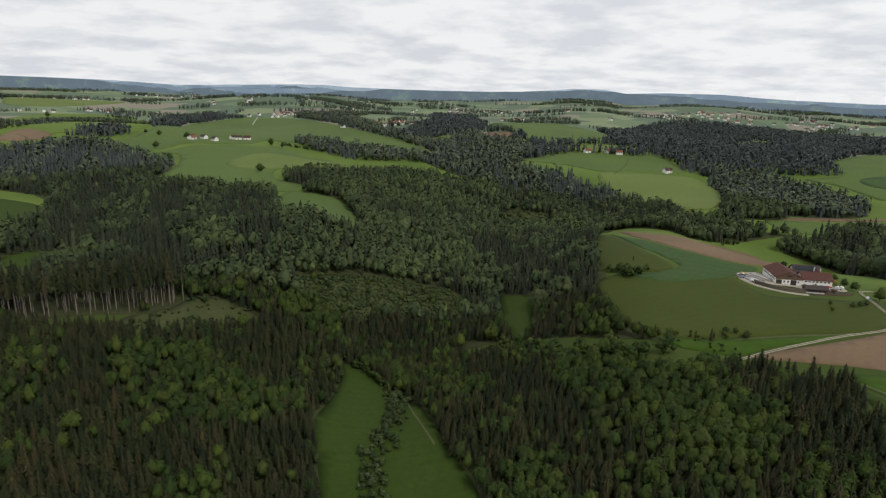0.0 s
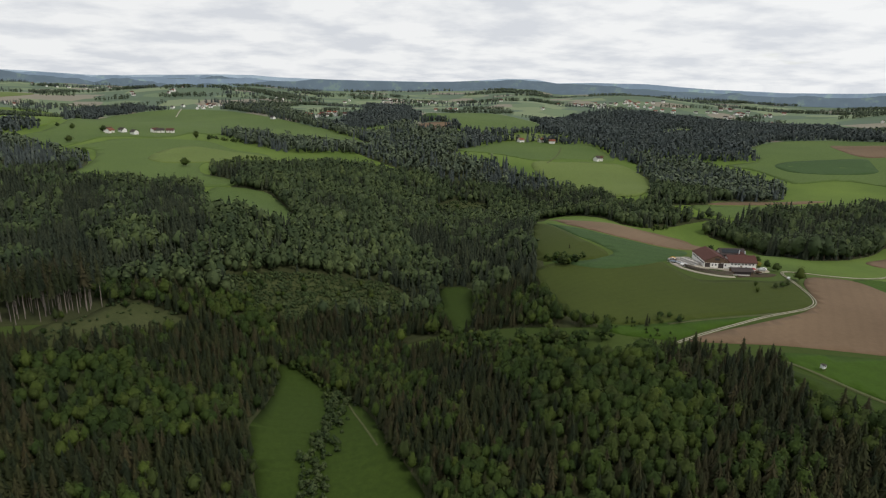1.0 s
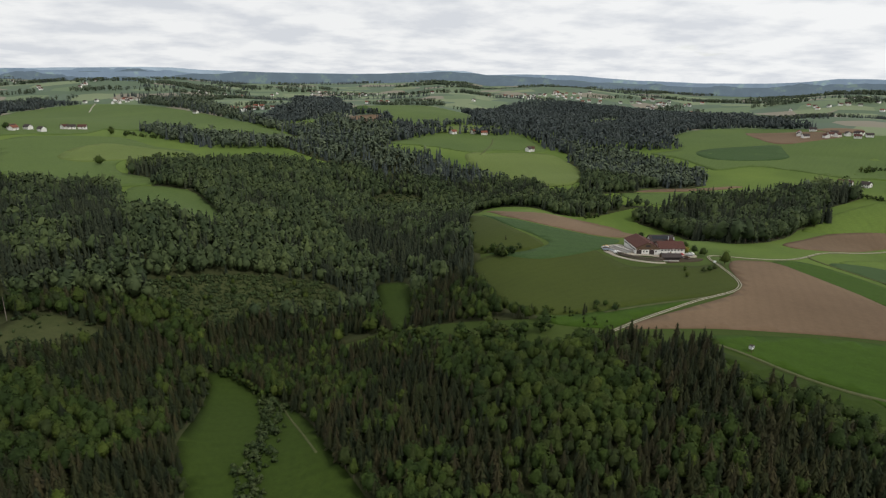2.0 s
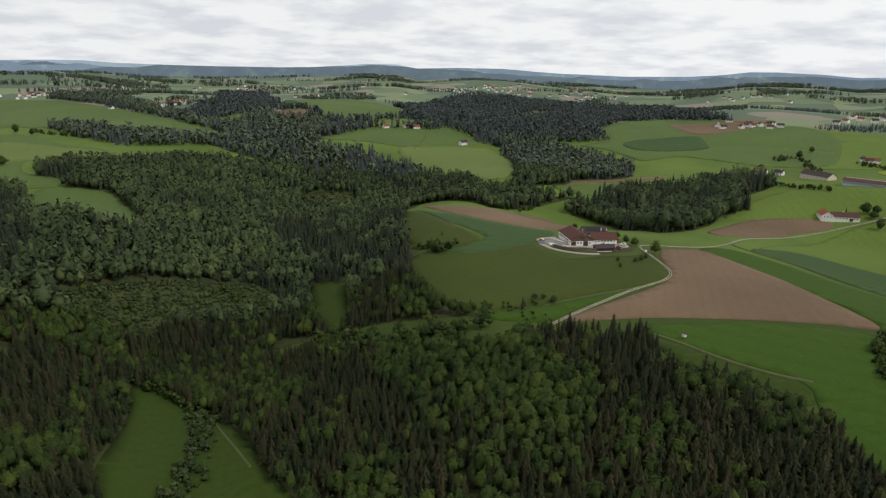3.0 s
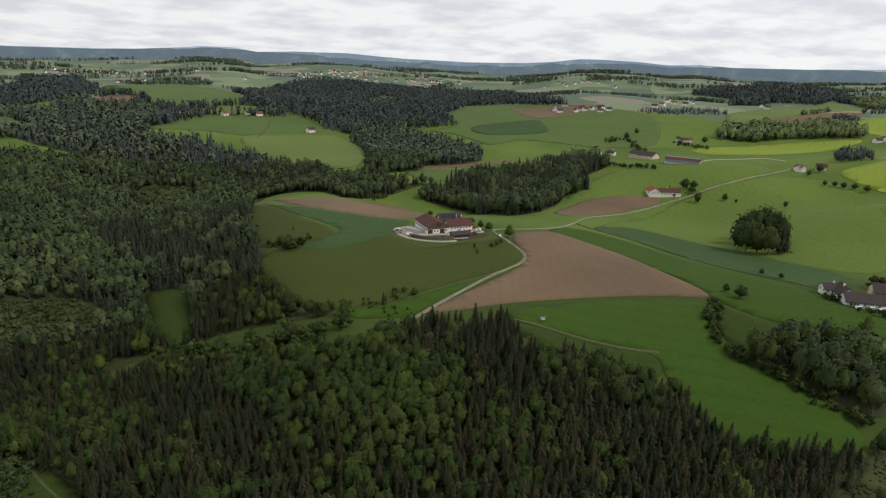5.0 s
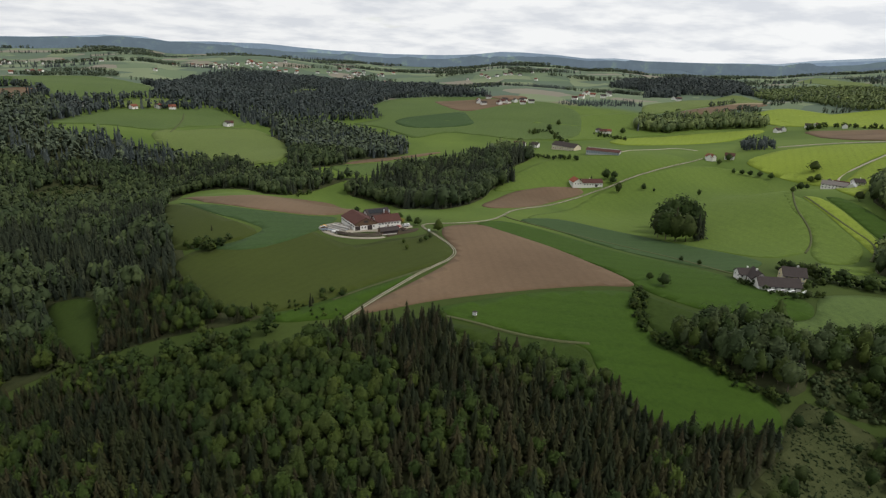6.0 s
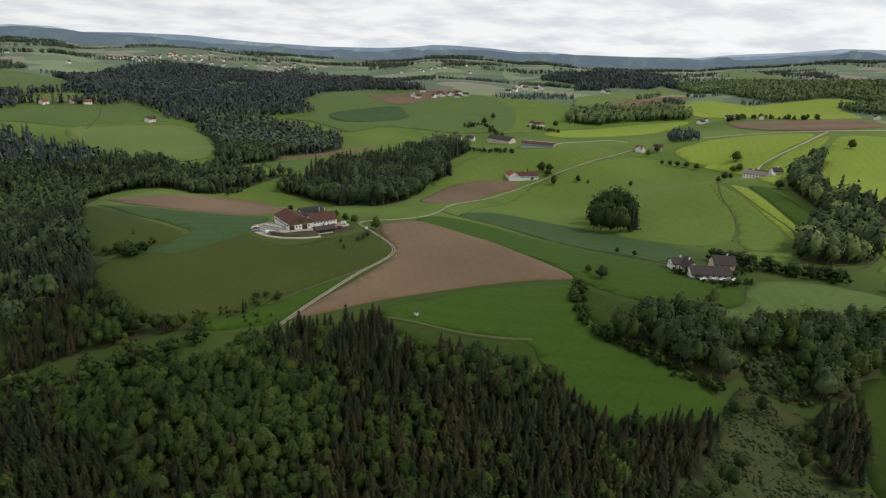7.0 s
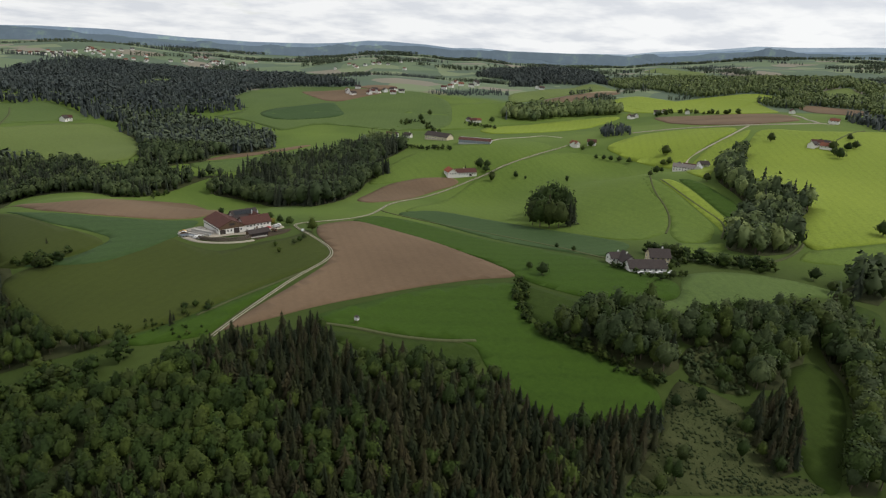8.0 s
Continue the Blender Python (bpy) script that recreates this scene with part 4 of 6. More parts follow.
def crown_shape(seed, leaves, width=0.3, low=0.2, rings=4, around=7, stem=True, spray=0.055, lump=0.16):
    """A forest broadleaf: one uneven domed crown, a closed inside and many small sprays of leaves on it."""
    s = Shape(seed)
    r = s.r
    if stem:
        s.trunk(0.5, 0.02, 0.010, 4)
    mid, half = (1 + low) / 2, (1 - low) / 2
    p1, p2, p3 = (r.uniform(0, 6.28) for _ in range(3))

    def skin(a, e, f):
        """The crown's surface at a bearing and an angle above the middle."""
        bulge = 1 + lump * (math.sin(3 * a + p1 + 2 * e) + 0.8 * math.sin(5 * a + p2 - 3 * e) + 0.7 * math.sin(4.0 * e + p3))
        w = width * (1.0 if e < 0 else math.cos(e) ** 0.15)
        return Vector((w * math.cos(e) * math.cos(a), w * math.cos(e) * math.sin(a), half * math.sin(e))) * bulge * f + Vector((0, 0, mid))

    start = len(s.v)
    for k in range(rings):
        e = -1.1 + 2.3 * k / (rings - 1)
        for q in range(around):
            s.v.append(tuple(skin(2 * math.pi * (q + 0.5 * (k % 2)) / around, e, 0.86 * r.uniform(0.9, 1.05))))
    s.v.append(tuple(skin(0, 1.57, 0.9)))
    for k in range(rings - 1):
        for q in range(around):
            i, j = start + k * around + q, start + k * around + (q + 1) % around
            s.tri(i, j, j + around)
            s.tri(i, j + around, i + around)
    for q in range(around):
        i = start + (rings - 1) * around
        s.tri(i + q, i + (q + 1) % around, start + rings * around)
    for _ in range(leaves):
        a, e = r.uniform(0, 6.28), math.asin(r.uniform(-0.45, 1.0))
        p = skin(a, e, r.uniform(0.84, 1.07))
        face = ((p - Vector((0, 0, mid))).normalized() + Vector((r.gauss(0, 0.5), r.gauss(0, 0.5), r.gauss(0.25, 0.45)))).normalized()
        e1 = (Matrix.Rotation(r.uniform(0, 6.28), 3, face) @ face.orthogonal()).normalized()
        e2 = face.cross(e1)
        w = spray * r.uniform(0.6, 1.3)
        o = len(s.v)
        for x, y in ((-1, -0.45), (0.75, -0.6), (0.1, 0.95)):
            s.v.append(tuple(p + e1 * x * w + e2 * y * w))
        s.tri(o, o + 1, o + 2)
    v, f, m, n = s.arrays()
    out = v - np.array((0, 0, mid - 0.1))
    out /= np.maximum(np.linalg.norm(out, axis=1), 1e-9)[:, None]
    leaf = np.arange(len(v)) >= start
    n[leaf] = 0.75 * out[leaf] + 0.55 * n[leaf]
    return v, f, m, n / np.maximum(np.linalg.norm(n, axis=1), 1e-9)[:, None]


SPRUCES = [spruce_shape(k, 9 + k % 3, 9, 0.06 + 0.03 * (k % 3), 0.215 + 0.016 * (k % 4)) for k in range(6)]
TALL_SPRUCES = [spruce_shape(20 + k, 8, 8, 0.52, 0.105, True, 0.010) for k in range(3)]
BROADS = [crown_shape(k, 210, 0.25 + 0.025 * (k % 4), 0.12 + 0.04 * (k % 3), spray=0.044) for k in range(6)]
SPRUCES_COPSE = [spruce_shape(30 + k, 8, 7, 0.05, 0.18) for k in range(4)]
BROADS_COPSE = [crown_shape(30 + k, 90, 0.27 + 0.03 * (k % 3), 0.1, 4, 6, True, 0.07, 0.2) for k in range(5)]
SPRUCES_MID = [spruce_shape(40 + k, 6, 5, 0.05, 0.165, k == 0) for k in range(4)]
BROADS_MID = [crown_shape(40 + k, 34, 0.29 + 0.03 * (k % 2), 0.1, 3, 5, False, 0.10, 0.2) for k in range(5)]
SPRUCES_FAR = [spruce_shape(60 + k, 3, 4, 0.02, 0.2, False) for k in range(4)]
BROADS_FAR = [crown_shape(60 + k, 8, 0.36, 0.05, 2, 4, False, 0.2, 0.2) for k in range(4)]


def plant(name, lots, label, category="forest", bark=2):
    """One mesh of many trees. lots: shapes, places (x, y), heights, kind 0 spruce or 1 broadleaf."""
    V, F, I, T, Q = [], [], [], [], []
    o = 0
    rng = np.random.default_rng(len(name) * 7 + sum(len(q[1]) for q in lots))
    for shapes, xy, tall, kind in lots:
        if not len(xy):
            continue
        pick = rng.integers(0, len(shapes), len(xy))
        for s, (v, f, m, n) in enumerate(shapes):
            w = np.where(pick == s)[0]
            if not len(w):
                continue
            a = rng.uniform(0, 2 * np.pi, len(w))
            h = tall[w]
            wide = h * rng.uniform(0.82, 1.22, len(w))
            p = np.empty((len(w), len(v), 3))
            ca, sa = np.cos(a)[:, None], np.sin(a)[:, None]
            p[:, :, 0] = xy[w, 0][:, None] + wide[:, None] * (ca * v[:, 0] - sa * v[:, 1])
            p[:, :, 1] = xy[w, 1][:, None] + wide[:, None] * (sa * v[:, 0] + ca * v[:, 1])
            p[:, :, 2] = height(xy[w, 0], xy[w, 1])[:, None] + h[:, None] * v[:, 2]
            V.append(p.reshape(-1, 3))
            Q.append(np.stack([ca * n[:, 0] - sa * n[:, 1], sa * n[:, 0] + ca * n[:, 1], np.broadcast_to(n[:, 2], p.shape[:2])], -1).reshape(-1, 3))
            F.append((f[None] + (o + np.arange(len(w)) * len(v))[:, None, None]).reshape(-1, 3))
            I.append(np.tile(np.where(m == 1, bark, kind), len(w)))
            T.append(np.repeat(rng.uniform(0, 1, len(w)), len(v)))
            o += len(w) * len(v)
    if not V:
        return None
    me = mesh_from(name, np.concatenate(V), np.concatenate(F), [M_SPRUCE, M_BROAD, M_BARK, M_WILLOW, M_FAR_SPRUCE, M_FAR_BROAD, M_STEM, M_MID_SPRUCE, M_MID_BROAD, M_FAR_MIXED], np.concatenate(I), np.concatenate(T), normal=np.concatenate(Q))
    return tagged(new(name, me), label, category, kind="stuff")


def scatter(poly, spacing, seed, jitter=0.42):
    rng = np.random.default_rng(seed)
    px, py = np.array(poly, float).T
    gx, gy = np.meshgrid(np.arange(px.min(), px.max(), spacing), np.arange(py.min(), py.max(), spacing * 0.9))
    gx[::2] += spacing / 2
    x = (gx + rng.uniform(-jitter, jitter, gx.shape) * spacing).ravel()
    y = (gy + rng.uniform(-jitter, jitter, gy.shape) * spacing).ravel()
    k = inside(poly, x, y)
    return np.column_stack([x[k], y[k]])


def patchy(xy, size, seed):
    """A smooth random value for each place, between about -1 and 1."""
    x, y = xy[:, 0] / size, xy[:, 1] / size
    return (np.sin(x + seed) * np.cos(1.3 * y - seed) + np.sin(0.7 * y + 1.9 * x + 2 * seed) + 0.7 * np.sin(2.3 * x - 2.9 * y + seed)) / 2.2


OPEN = [p for _, k, p in FIELDS if k != "fresh"] + [p for _, p in CLEARINGS]
SHARE = {"spruce": 0.5, "mixed": -0.25, "broad": -0.75}  # leaning towards spruce
MIX_WORDS = {
    "spruce": "dense dark spruce forest with some paler broadleaf crowns",
    "mixed": "mixed forest of dark spruces and fresh green broadleaf trees",
    "broad": "fresh green broadleaf woodland with a few dark spruces",
}
COPSES = ("wood_creek", "wood_middle", "wood_ridge", "wood_knoll", "wood_village")
TALLER = {"wood_ridge": 1.35, "wood_middle": 1.35, "wood_hilltop": 1.15}
GROVE = (70.0, 255.0)  # the stretch of forest whose trees stand singly
near_spruce, near_broad, near_tall = [], [], []
for _i, (_n, _kind, _poly) in enumerate(WOODS):
    _lots = []
    for _zone, (_r0, _r1, _gap) in enumerate(((0, 440, 3.9), (440, 950, 6.3), (950, 4000, 10.0))):
        _big = 1.45 if _kind == "broad" and _zone < 2 else 1.0
        _xy = scatter(_poly, _gap * _big, 100 + _i)
        if not len(_xy):
            continue
        _r = np.hypot(_xy[:, 0], _xy[:, 1])
        _keep = (_r >= _r0) & (_r < _r1)
        for _p in OPEN:
            _keep &= ~inside(_p, _xy[:, 0], _xy[:, 1])
        _xy = _xy[_keep]
        if not len(_xy):
            continue
        _rng = np.random.default_rng(500 + _i)
        _lean = np.full(len(_xy), (0.1 if _n == "wood_middle" else SHARE[_kind]) - (0.55 if _zone == 2 and _kind == "spruce" else 0))
        _high = np.zeros(len(_xy), bool)
        for _k, _p in STANDS:
            _in = inside(_p, _xy[:, 0], _xy[:, 1])
            _lean[_in] = {"spruce": 0.4, "broad": -0.6, "tall": 3.0}[_k]
            _high |= _in & (_k == "tall")
        _soft = 0.8 * patchy(_xy, 26, _i) + _rng.normal(0, 0.35, len(_xy)) + _lean
        _tall = 11.0 + 1.5 * patchy(_xy, 45, _i + 4) + _rng.normal(0, 1.7, len(_xy))
        _tall = np.maximum(_tall, 6) * (0.94, 1.35, 1.5)[_zone] * TALLER.get(_n, 1.0) * _big
        _sp = _soft > 0
        if _zone == 0:
            _row = np.column_stack([_xy, _tall])
            near_tall += [(x, y, h + 19) for x, y, h in _row[_high] if _rng.random() < 0.42]
            near_spruce += [tuple(q) for q in _row[_sp & ~_high]]
            near_broad += [(x, y, h * (0.95 if _kind == "broad" else 0.84)) for x, y, h in _row[~_sp & ~_high] if _kind == "broad" or _rng.random() < 0.8]
        else:
            _s, _b = ((SPRUCES_MID, BROADS_MID), (SPRUCES_FAR, BROADS_FAR))[_zone - 1]
            if _n in COPSES:
                _s, _b = ((SPRUCES_COPSE, BROADS_COPSE), (SPRUCES_MID, BROADS_MID))[_zone - 1]
            if _n == "wood_creek":
                # pale leaf copy on part of the creek crowns, painting in sunlight
                _pale = ~_sp & (_rng.random(len(_xy)) < 0.45)
                _lots.append((_b, _xy[_pale], _tall[_pale] * 0.82, 5))
                _xy, _tall, _sp = _xy[~_pale], _tall[~_pale], _sp[~_pale]
                _lots.append((_b, _xy[~_sp], _tall[~_sp] * 0.88, 8))
                _xy, _tall, _sp = _xy[_sp], _tall[_sp], _sp[_sp]
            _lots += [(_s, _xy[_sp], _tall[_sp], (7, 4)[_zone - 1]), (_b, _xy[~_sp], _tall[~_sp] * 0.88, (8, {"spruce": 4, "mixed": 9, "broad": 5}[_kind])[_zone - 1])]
    plant("forest", _lots, MIX_WORDS[_kind])


def single_trees(name, rows, shapes, mat, label, category):
    """The trees of the grove, each a thing of its own; the rest of the near ones, joined."""
    rows = sorted(rows, key=lambda q: math.hypot(q[0] - GROVE[0], q[1] - GROVE[1]))
    meshes = []
    for v, f, m, n in shapes[:6]:
        pair = []
        for part_name, k, mt in (("crown", 0, mat), ("trunk", 1, M_BARK)):
            used = np.unique(f[m == k])
            back = np.zeros(len(v), int)
            back[used] = np.arange(len(used))
            pair.append((part_name, mesh_from(name + "_" + part_name, v[used], back[f[m == k]], [mt], tint=np.zeros(len(used)), normal=n[used])))
        meshes.append(pair)
    rng = random.Random(len(rows))
    for x, y, h in rows[:300]:
        t = tagged(new(name), label, category, "trees of the near forest")
        wide = h * rng.uniform(0.85, 1.2)
        t.matrix_basis = Matrix.Translation((x, y, float(height(x, y)))) @ Matrix.Rotation(rng.uniform(0, 6.28), 4, "Z") @ Matrix.Diagonal((wide, wide, h, 1))
        for part_name, me in rng.choice(meshes):
            new(part_name, me).parent = t
    return np.array(rows[300:])


_s = single_trees("spruce_tree", near_spruce, SPRUCES, M_SPRUCE, "tall dark green spruce standing in dense forest", "tree")
_b = single_trees("broadleaf_tree", near_broad, BROADS, M_BROAD, "fresh green broadleaf tree in full spring leaf", "tree")
_t = np.array(near_tall)
plant("tall_spruce_stand", [(TALL_SPRUCES, _t[:, :2], _t[:, 2], 0)], "tall bare-stemmed spruces along the edge of a clearing", bark=6)
_w = np.array([any(inside(p, np.array([x]), np.array([y]))[0] for n, _, p in WOODS if n in ("wood_right", "wood_gully", "wood_gully_low")) for x, y, _ in _b]) & (np.random.default_rng(3).random(len(_b)) < 0.5)
plant("near_forest", [(BROADS, _b[_w, :2], _b[_w, 2], 3), (SPRUCES, _s[:, :2], _s[:, 2], 0), (BROADS, _b[~_w, :2], _b[~_w, 2], 1)], MIX_WORDS["mixed"])


# ---- young growth, shrubs, lone trees ----
SHRUBS = [broad_shape(80 + k, 5, 16, 0.95, 0.45, False, 0.15) for k in range(4)]
BRUSH = [broad_shape(90 + k, 2, 9, 0.75, 0.75, False, 0.1, 1.0) for k in range(5)]
for _n, _poly in CLEARINGS:
    if _n.startswith("clearing"):
        _xy = scatter(_poly, 1.3 if _n == "clearing_cut" else 2.2 if _n == "clearing_gully" else 2.3 if _n == "clearing_hill" else 3.2, 900 + len(_n), 0.75)
        _rng = np.random.default_rng(len(_n))
        _xy = _xy[patchy(_xy, 9, 3) + _rng.normal(0, 0.4, len(_xy)) > {"clearing_hill": -1.2, "clearing_low": -0.5, "clearing_cut": -0.35, "clearing_gully": -0.6}.get(_n, 0.3)]
        _big = (_rng.random(len(_xy)) < {"clearing_gully": 0.06, "clearing_cut": 0.012}.get(_n, 0.02)) & (patchy(_xy, 14, 5) > -0.2)
        plant("young_growth", [(BRUSH, _xy, _rng.uniform(0.7, 3.2, len(_xy)) * (0.42 if _n == "clearing_cut" else 1.2) * (1 + 0.4 * patchy(_xy, 6, 8)), 3), (BROADS, _xy[_big], _rng.uniform(4.5, 9.5, _big.sum()), 1)], "low bushy young growth on a forest clearing", "bushes")


def along(line, step):
    """Places every so many metres along a line of the plan, with the way they face."""
    out, left = [], 0.0
    for (x0, y0), (x1, y1) in zip(line, line[1:]):
        d = math.hypot(x1 - x0, y1 - y0)
        while left < d:
            u = left / d
            out.append((x0 + (x1 - x0) * u, y0 + (y1 - y0) * u, math.atan2(y1 - y0, x1 - x0)))
            left += step
        left -= d
    return out


def smooth_line(line, times=2):
    for _ in range(times):
        out = [line[0]]
        for (x0, y0), (x1, y1) in zip(line, line[1:]):
            out += [(0.75 * x0 + 0.25 * x1, 0.75 * y0 + 0.25 * y1), (0.25 * x0 + 0.75 * x1, 0.25 * y0 + 0.75 * y1)]
        line = out + [line[-1]]
    return line


def hedge(line, width, tall, gap, seed, label, shapes=SHRUBS, kind=1):
    rng = np.random.default_rng(seed)
    xy = np.array([(x + rng.normal(0, width / 2), y + rng.normal(0, width / 2)) for x, y, _ in along(line, gap)])
    plant("hedge", [(shapes, xy, rng.uniform(0.6, 1.25, len(xy)) * tall, kind)], label, "hedge")


hedge(smooth_line([(430, 197), (426, 172), (438, 147), (466, 120)]), 6, 9, 2.2, 300, "row of broadleaf trees below the slope")
hedge(smooth_line([(-33, 363), (-25, 337), (-25, 306), (-26, 287), (-30, 263), (-31, 245), (-29, 233), (-22, 218)]), 7, 4.2, 0.8, 301, "grey-green willow shrubs along a valley stream", kind=3)
hedge(smooth_line([(-67, 372), (-52, 372), (-31, 346)]), 4, 6, 2.0, 302, "bushes at the edge of a forest meadow")
hedge(smooth_line([(318, 227), (293, 214), (279, 202), (273, 179), (275, 157), (276, 141), (274, 127)]), 4, 5, 1.6, 303, "bushy hedge along the edge of a field")
hedge(smooth_line([(658, 706), (687, 688), (681, 627), (692, 574)]), 8, 6, 2.6, 305, "row of trees before a farm")
hedge(smooth_line([(827, 717), (870, 766), (896, 815), (843, 806)]), 8, 8, 5, 306, "copse of trees between meadows")
hedge(smooth_line([(963, 753), (959, 717), (969, 686)]), 8, 8, 5, 307, "trees round a farm")
hedge(smooth_line([(1329, 528), (1408, 509), (1384, 454), (1378, 375)]), 10, 11, 6, 308, "row of trees beside a ploughed field")
hedge(smooth_line([(-22, 901), (3, 947), (38, 938)]), 6, 8, 4, 309, "trees along a path in the valley")
hedge(smooth_line([(276, 686), (299, 669), (341, 683)]), 6, 6, 3.5, 310, "bushes at the foot of a wood")
hedge(smooth_line([(133, 471), (136, 457), (156, 452)]), 4, 5, 3, 311, "bushes at a field corner")
hedge(smooth_line([(-309, 1168), (-233, 1112), (-174, 1124)]), 5, 7, 4, 312, "trees along a field boundary")
hedge(smooth_line([(-215, 901), (-201, 956), (-161, 929)]), 5, 7, 4, 313, "trees beside a meadow")
hedge(smooth_line([(126, 344), (140, 336), (151, 321), (161, 306)]), 9, 2.8, 1.6, 314, "bushy slope below a meadow")
hedge(smooth_line([(39, 384), (58, 359), (75, 338), (92, 325), (106, 319), (117, 316)]), 13, 9, 1.5, 315, "bushy broadleaf trees at the foot of a wooded hill")
hedge(smooth_line([(143, 463), (142, 442), (148, 445)]), 3, 7, 3, 316, "trees at the edge of a field")


def tree_parts(name, shapes, mat):
    sets = []
    for v, f, m, n in shapes:
        pair = []
        for part_name, k, mt in (("crown", 0, mat), ("trunk", 1, M_BARK)):
            used = np.unique(f[m == k])
            back = np.zeros(len(v), int)
            back[used] = np.arange(len(used))
            pair.append((part_name, mesh_from(name + "_" + part_name, v[used], back[f[m == k]], [mt], tint=np.zeros(len(used)), normal=n[used])))
        sets.append(pair)
    return sets


LONE_SETS = {
    "b": ("broadleaf_tree", tree_parts("field_tree", [crown_shape(120 + k, 300, 0.30 + 0.035 * k, 0.10, 5, 9, True, 0.046, 0.2) for k in range(4)], M_BROAD), "round-crowned broadleaf tree standing alone in the fields"),
    "s": ("spruce_tree", tree_parts("field_spruce", [spruce_shape(140 + k, 10, 6, 0.06, 0.19) for k in range(3)], M_SPRUCE), "dark pointed spruce standing at the edge of a field"),
}
_rng = random.Random(5)
for _k, _x, _y, _h in LONE_TREES:
    _name, _sets, _label = LONE_SETS[_k]
    _t = tagged(new(_name), _label, "tree", "lone trees in the fields")
    _w = _h * _rng.uniform(0.95, 1.25) * (0.85 if _h > 20 else 1.0)
    _t.matrix_basis = Matrix.Translation((_x, _y, float(height(_x, _y)))) @ Matrix.Rotation(_rng.uniform(0, 6.28), 4, "Z") @ Matrix.Diagonal((_w, _w, _h, 1))
    for _pn, _me in _rng.choice(_sets):
        new(_pn, _me).parent = _t


# ---- roads and tracks ----
def ribbon(name, line, offsets, mat, label, lift):
    """A draped strip; offsets: pairs of distances from the middle line, one for each lane or rut."""
    pts = along(smooth_line(line), 3.0)
    V, F = [], []
    for a, b in offsets:
        o = len(V)
        for x, y, w in pts:
            for s in (a, b):
                px, py = x - s * math.sin(w), y + s * math.cos(w)
                V.append((px, py, float(height(px, py)) + lift))
        F += [(o + 2 * k, o + 2 * k + 2, o + 2 * k + 3, o + 2 * k + 1) for k in range(len(pts) - 1)]
    V = np.array(V)
    F = np.array(F)
    V, F = skirt(V, F, lift + 0.6)
    return tagged(new(name, mesh_from(name, V, F, [mat])), label, "road", kind="structure")


M_PALE_GRASS = land("trodden_grass", (0.058, 0.074, 0.027), (0.094, 0.101, 0.045), 0, 0, 0.08)
for _n, _w, _line in ROADS:
    _far = math.hypot(*_line[0]) > 1000
    _lift = 1.0 if _far else 0.46
    if _n == "farm_track":
        ribbon(_n, _line, [(-_w / 2, -0.5), (0.5, _w / 2)], M_LAND["gravel"], "pale gravel farm track with two wheel ruts", _lift + 0.05)
        ribbon("track_verge", _line, [(-_w / 2 - 0.25, _w / 2 + 0.25)], M_PALE_GRASS, "trodden grass verge along the farm track", _lift - 0.08)
    elif _n in ("field_path", "grass_track"):
        ribbon(_n, _line, [(-_w / 2, _w / 2)], M_PALE_GRASS, "worn path through grass between fields", _lift)
    else:
        ribbon(_n, _line, [(-_w / 2, _w / 2)], M_LAND["gravel"], "narrow pale country road between meadows", _lift)


# ---- buildings ----
def part(name, bm, mat, parent, label=""):
    me = bpy.data.meshes.new(name)
    bm.to_mesh(me)
    bm.free()
    me.materials.append(mat)
    ob = new(name, me)
    ob.parent = parent
    return tagged(ob, label)


def box(bm, x0, x1, y0, y1, z0, z1):
    m = Matrix.Translation(((x0 + x1) / 2, (y0 + y1) / 2, (z0 + z1) / 2)) @ Matrix.Diagonal((x1 - x0, y1 - y0, z1 - z0, 1))
    return bmesh.ops.create_cube(bm, size=1, matrix=m)["verts"]


def prism(bm, x0, x1, profile):
    """Extrudes a profile of (y, z) corners from x0 to x1."""
    a = [bm.verts.new((x0, y, z)) for y, z in profile]
    b = [bm.verts.new((x1, y, z)) for y, z in profile]
    n = len(profile)
    bm.faces.new(a[::-1])
    bm.faces.new(b)
    for k in range(n):
        bm.faces.new((a[k], a[(k + 1) % n], b[(k + 1) % n], b[k]))
    bmesh.ops.recalc_face_normals(bm, faces=bm.faces)


def one_box(*size):
    bm = bmesh.new()
    box(bm, *size)
    return bm


_pane = bmesh.new()
box(_pane, -0.5, 0.5, -0.06, 0.06, -0.5, 0.5)
PANE = bpy.data.meshes.new("window")
_pane.to_mesh(PANE)
_pane.free()
PANE.materials.append(M_GLASS)
FRAME = bpy.data.meshes.new("window_frame")
_fr = bmesh.new()
for _q in ((-0.62, -0.5, -0.62, 0.62), (0.5, 0.62, -0.62, 0.62), (-0.5, 0.5, 0.5, 0.62), (-0.5, 0.5, -0.62, -0.5), (-0.04, 0.04, -0.5, 0.5)):
    box(_fr, _q[0], _q[1], -0.09, 0.09, _q[2], _q[3])
_fr.to_mesh(FRAME)
_fr.free()
FRAME.materials.append(M_WALL)


def opening(parent, x, y, z, w, h, turn=0, name="window", framed=True):
    """A glazed or boarded opening set into a wall, facing -y before the turn."""
    ob = new(name, PANE)
    ob.parent = parent
    ob.matrix_basis = pose(x, y, z, 0, 0, turn) @ Matrix.Diagonal((w, 1, h, 1))
    if framed:
        new("window_frame", FRAME).parent = ob


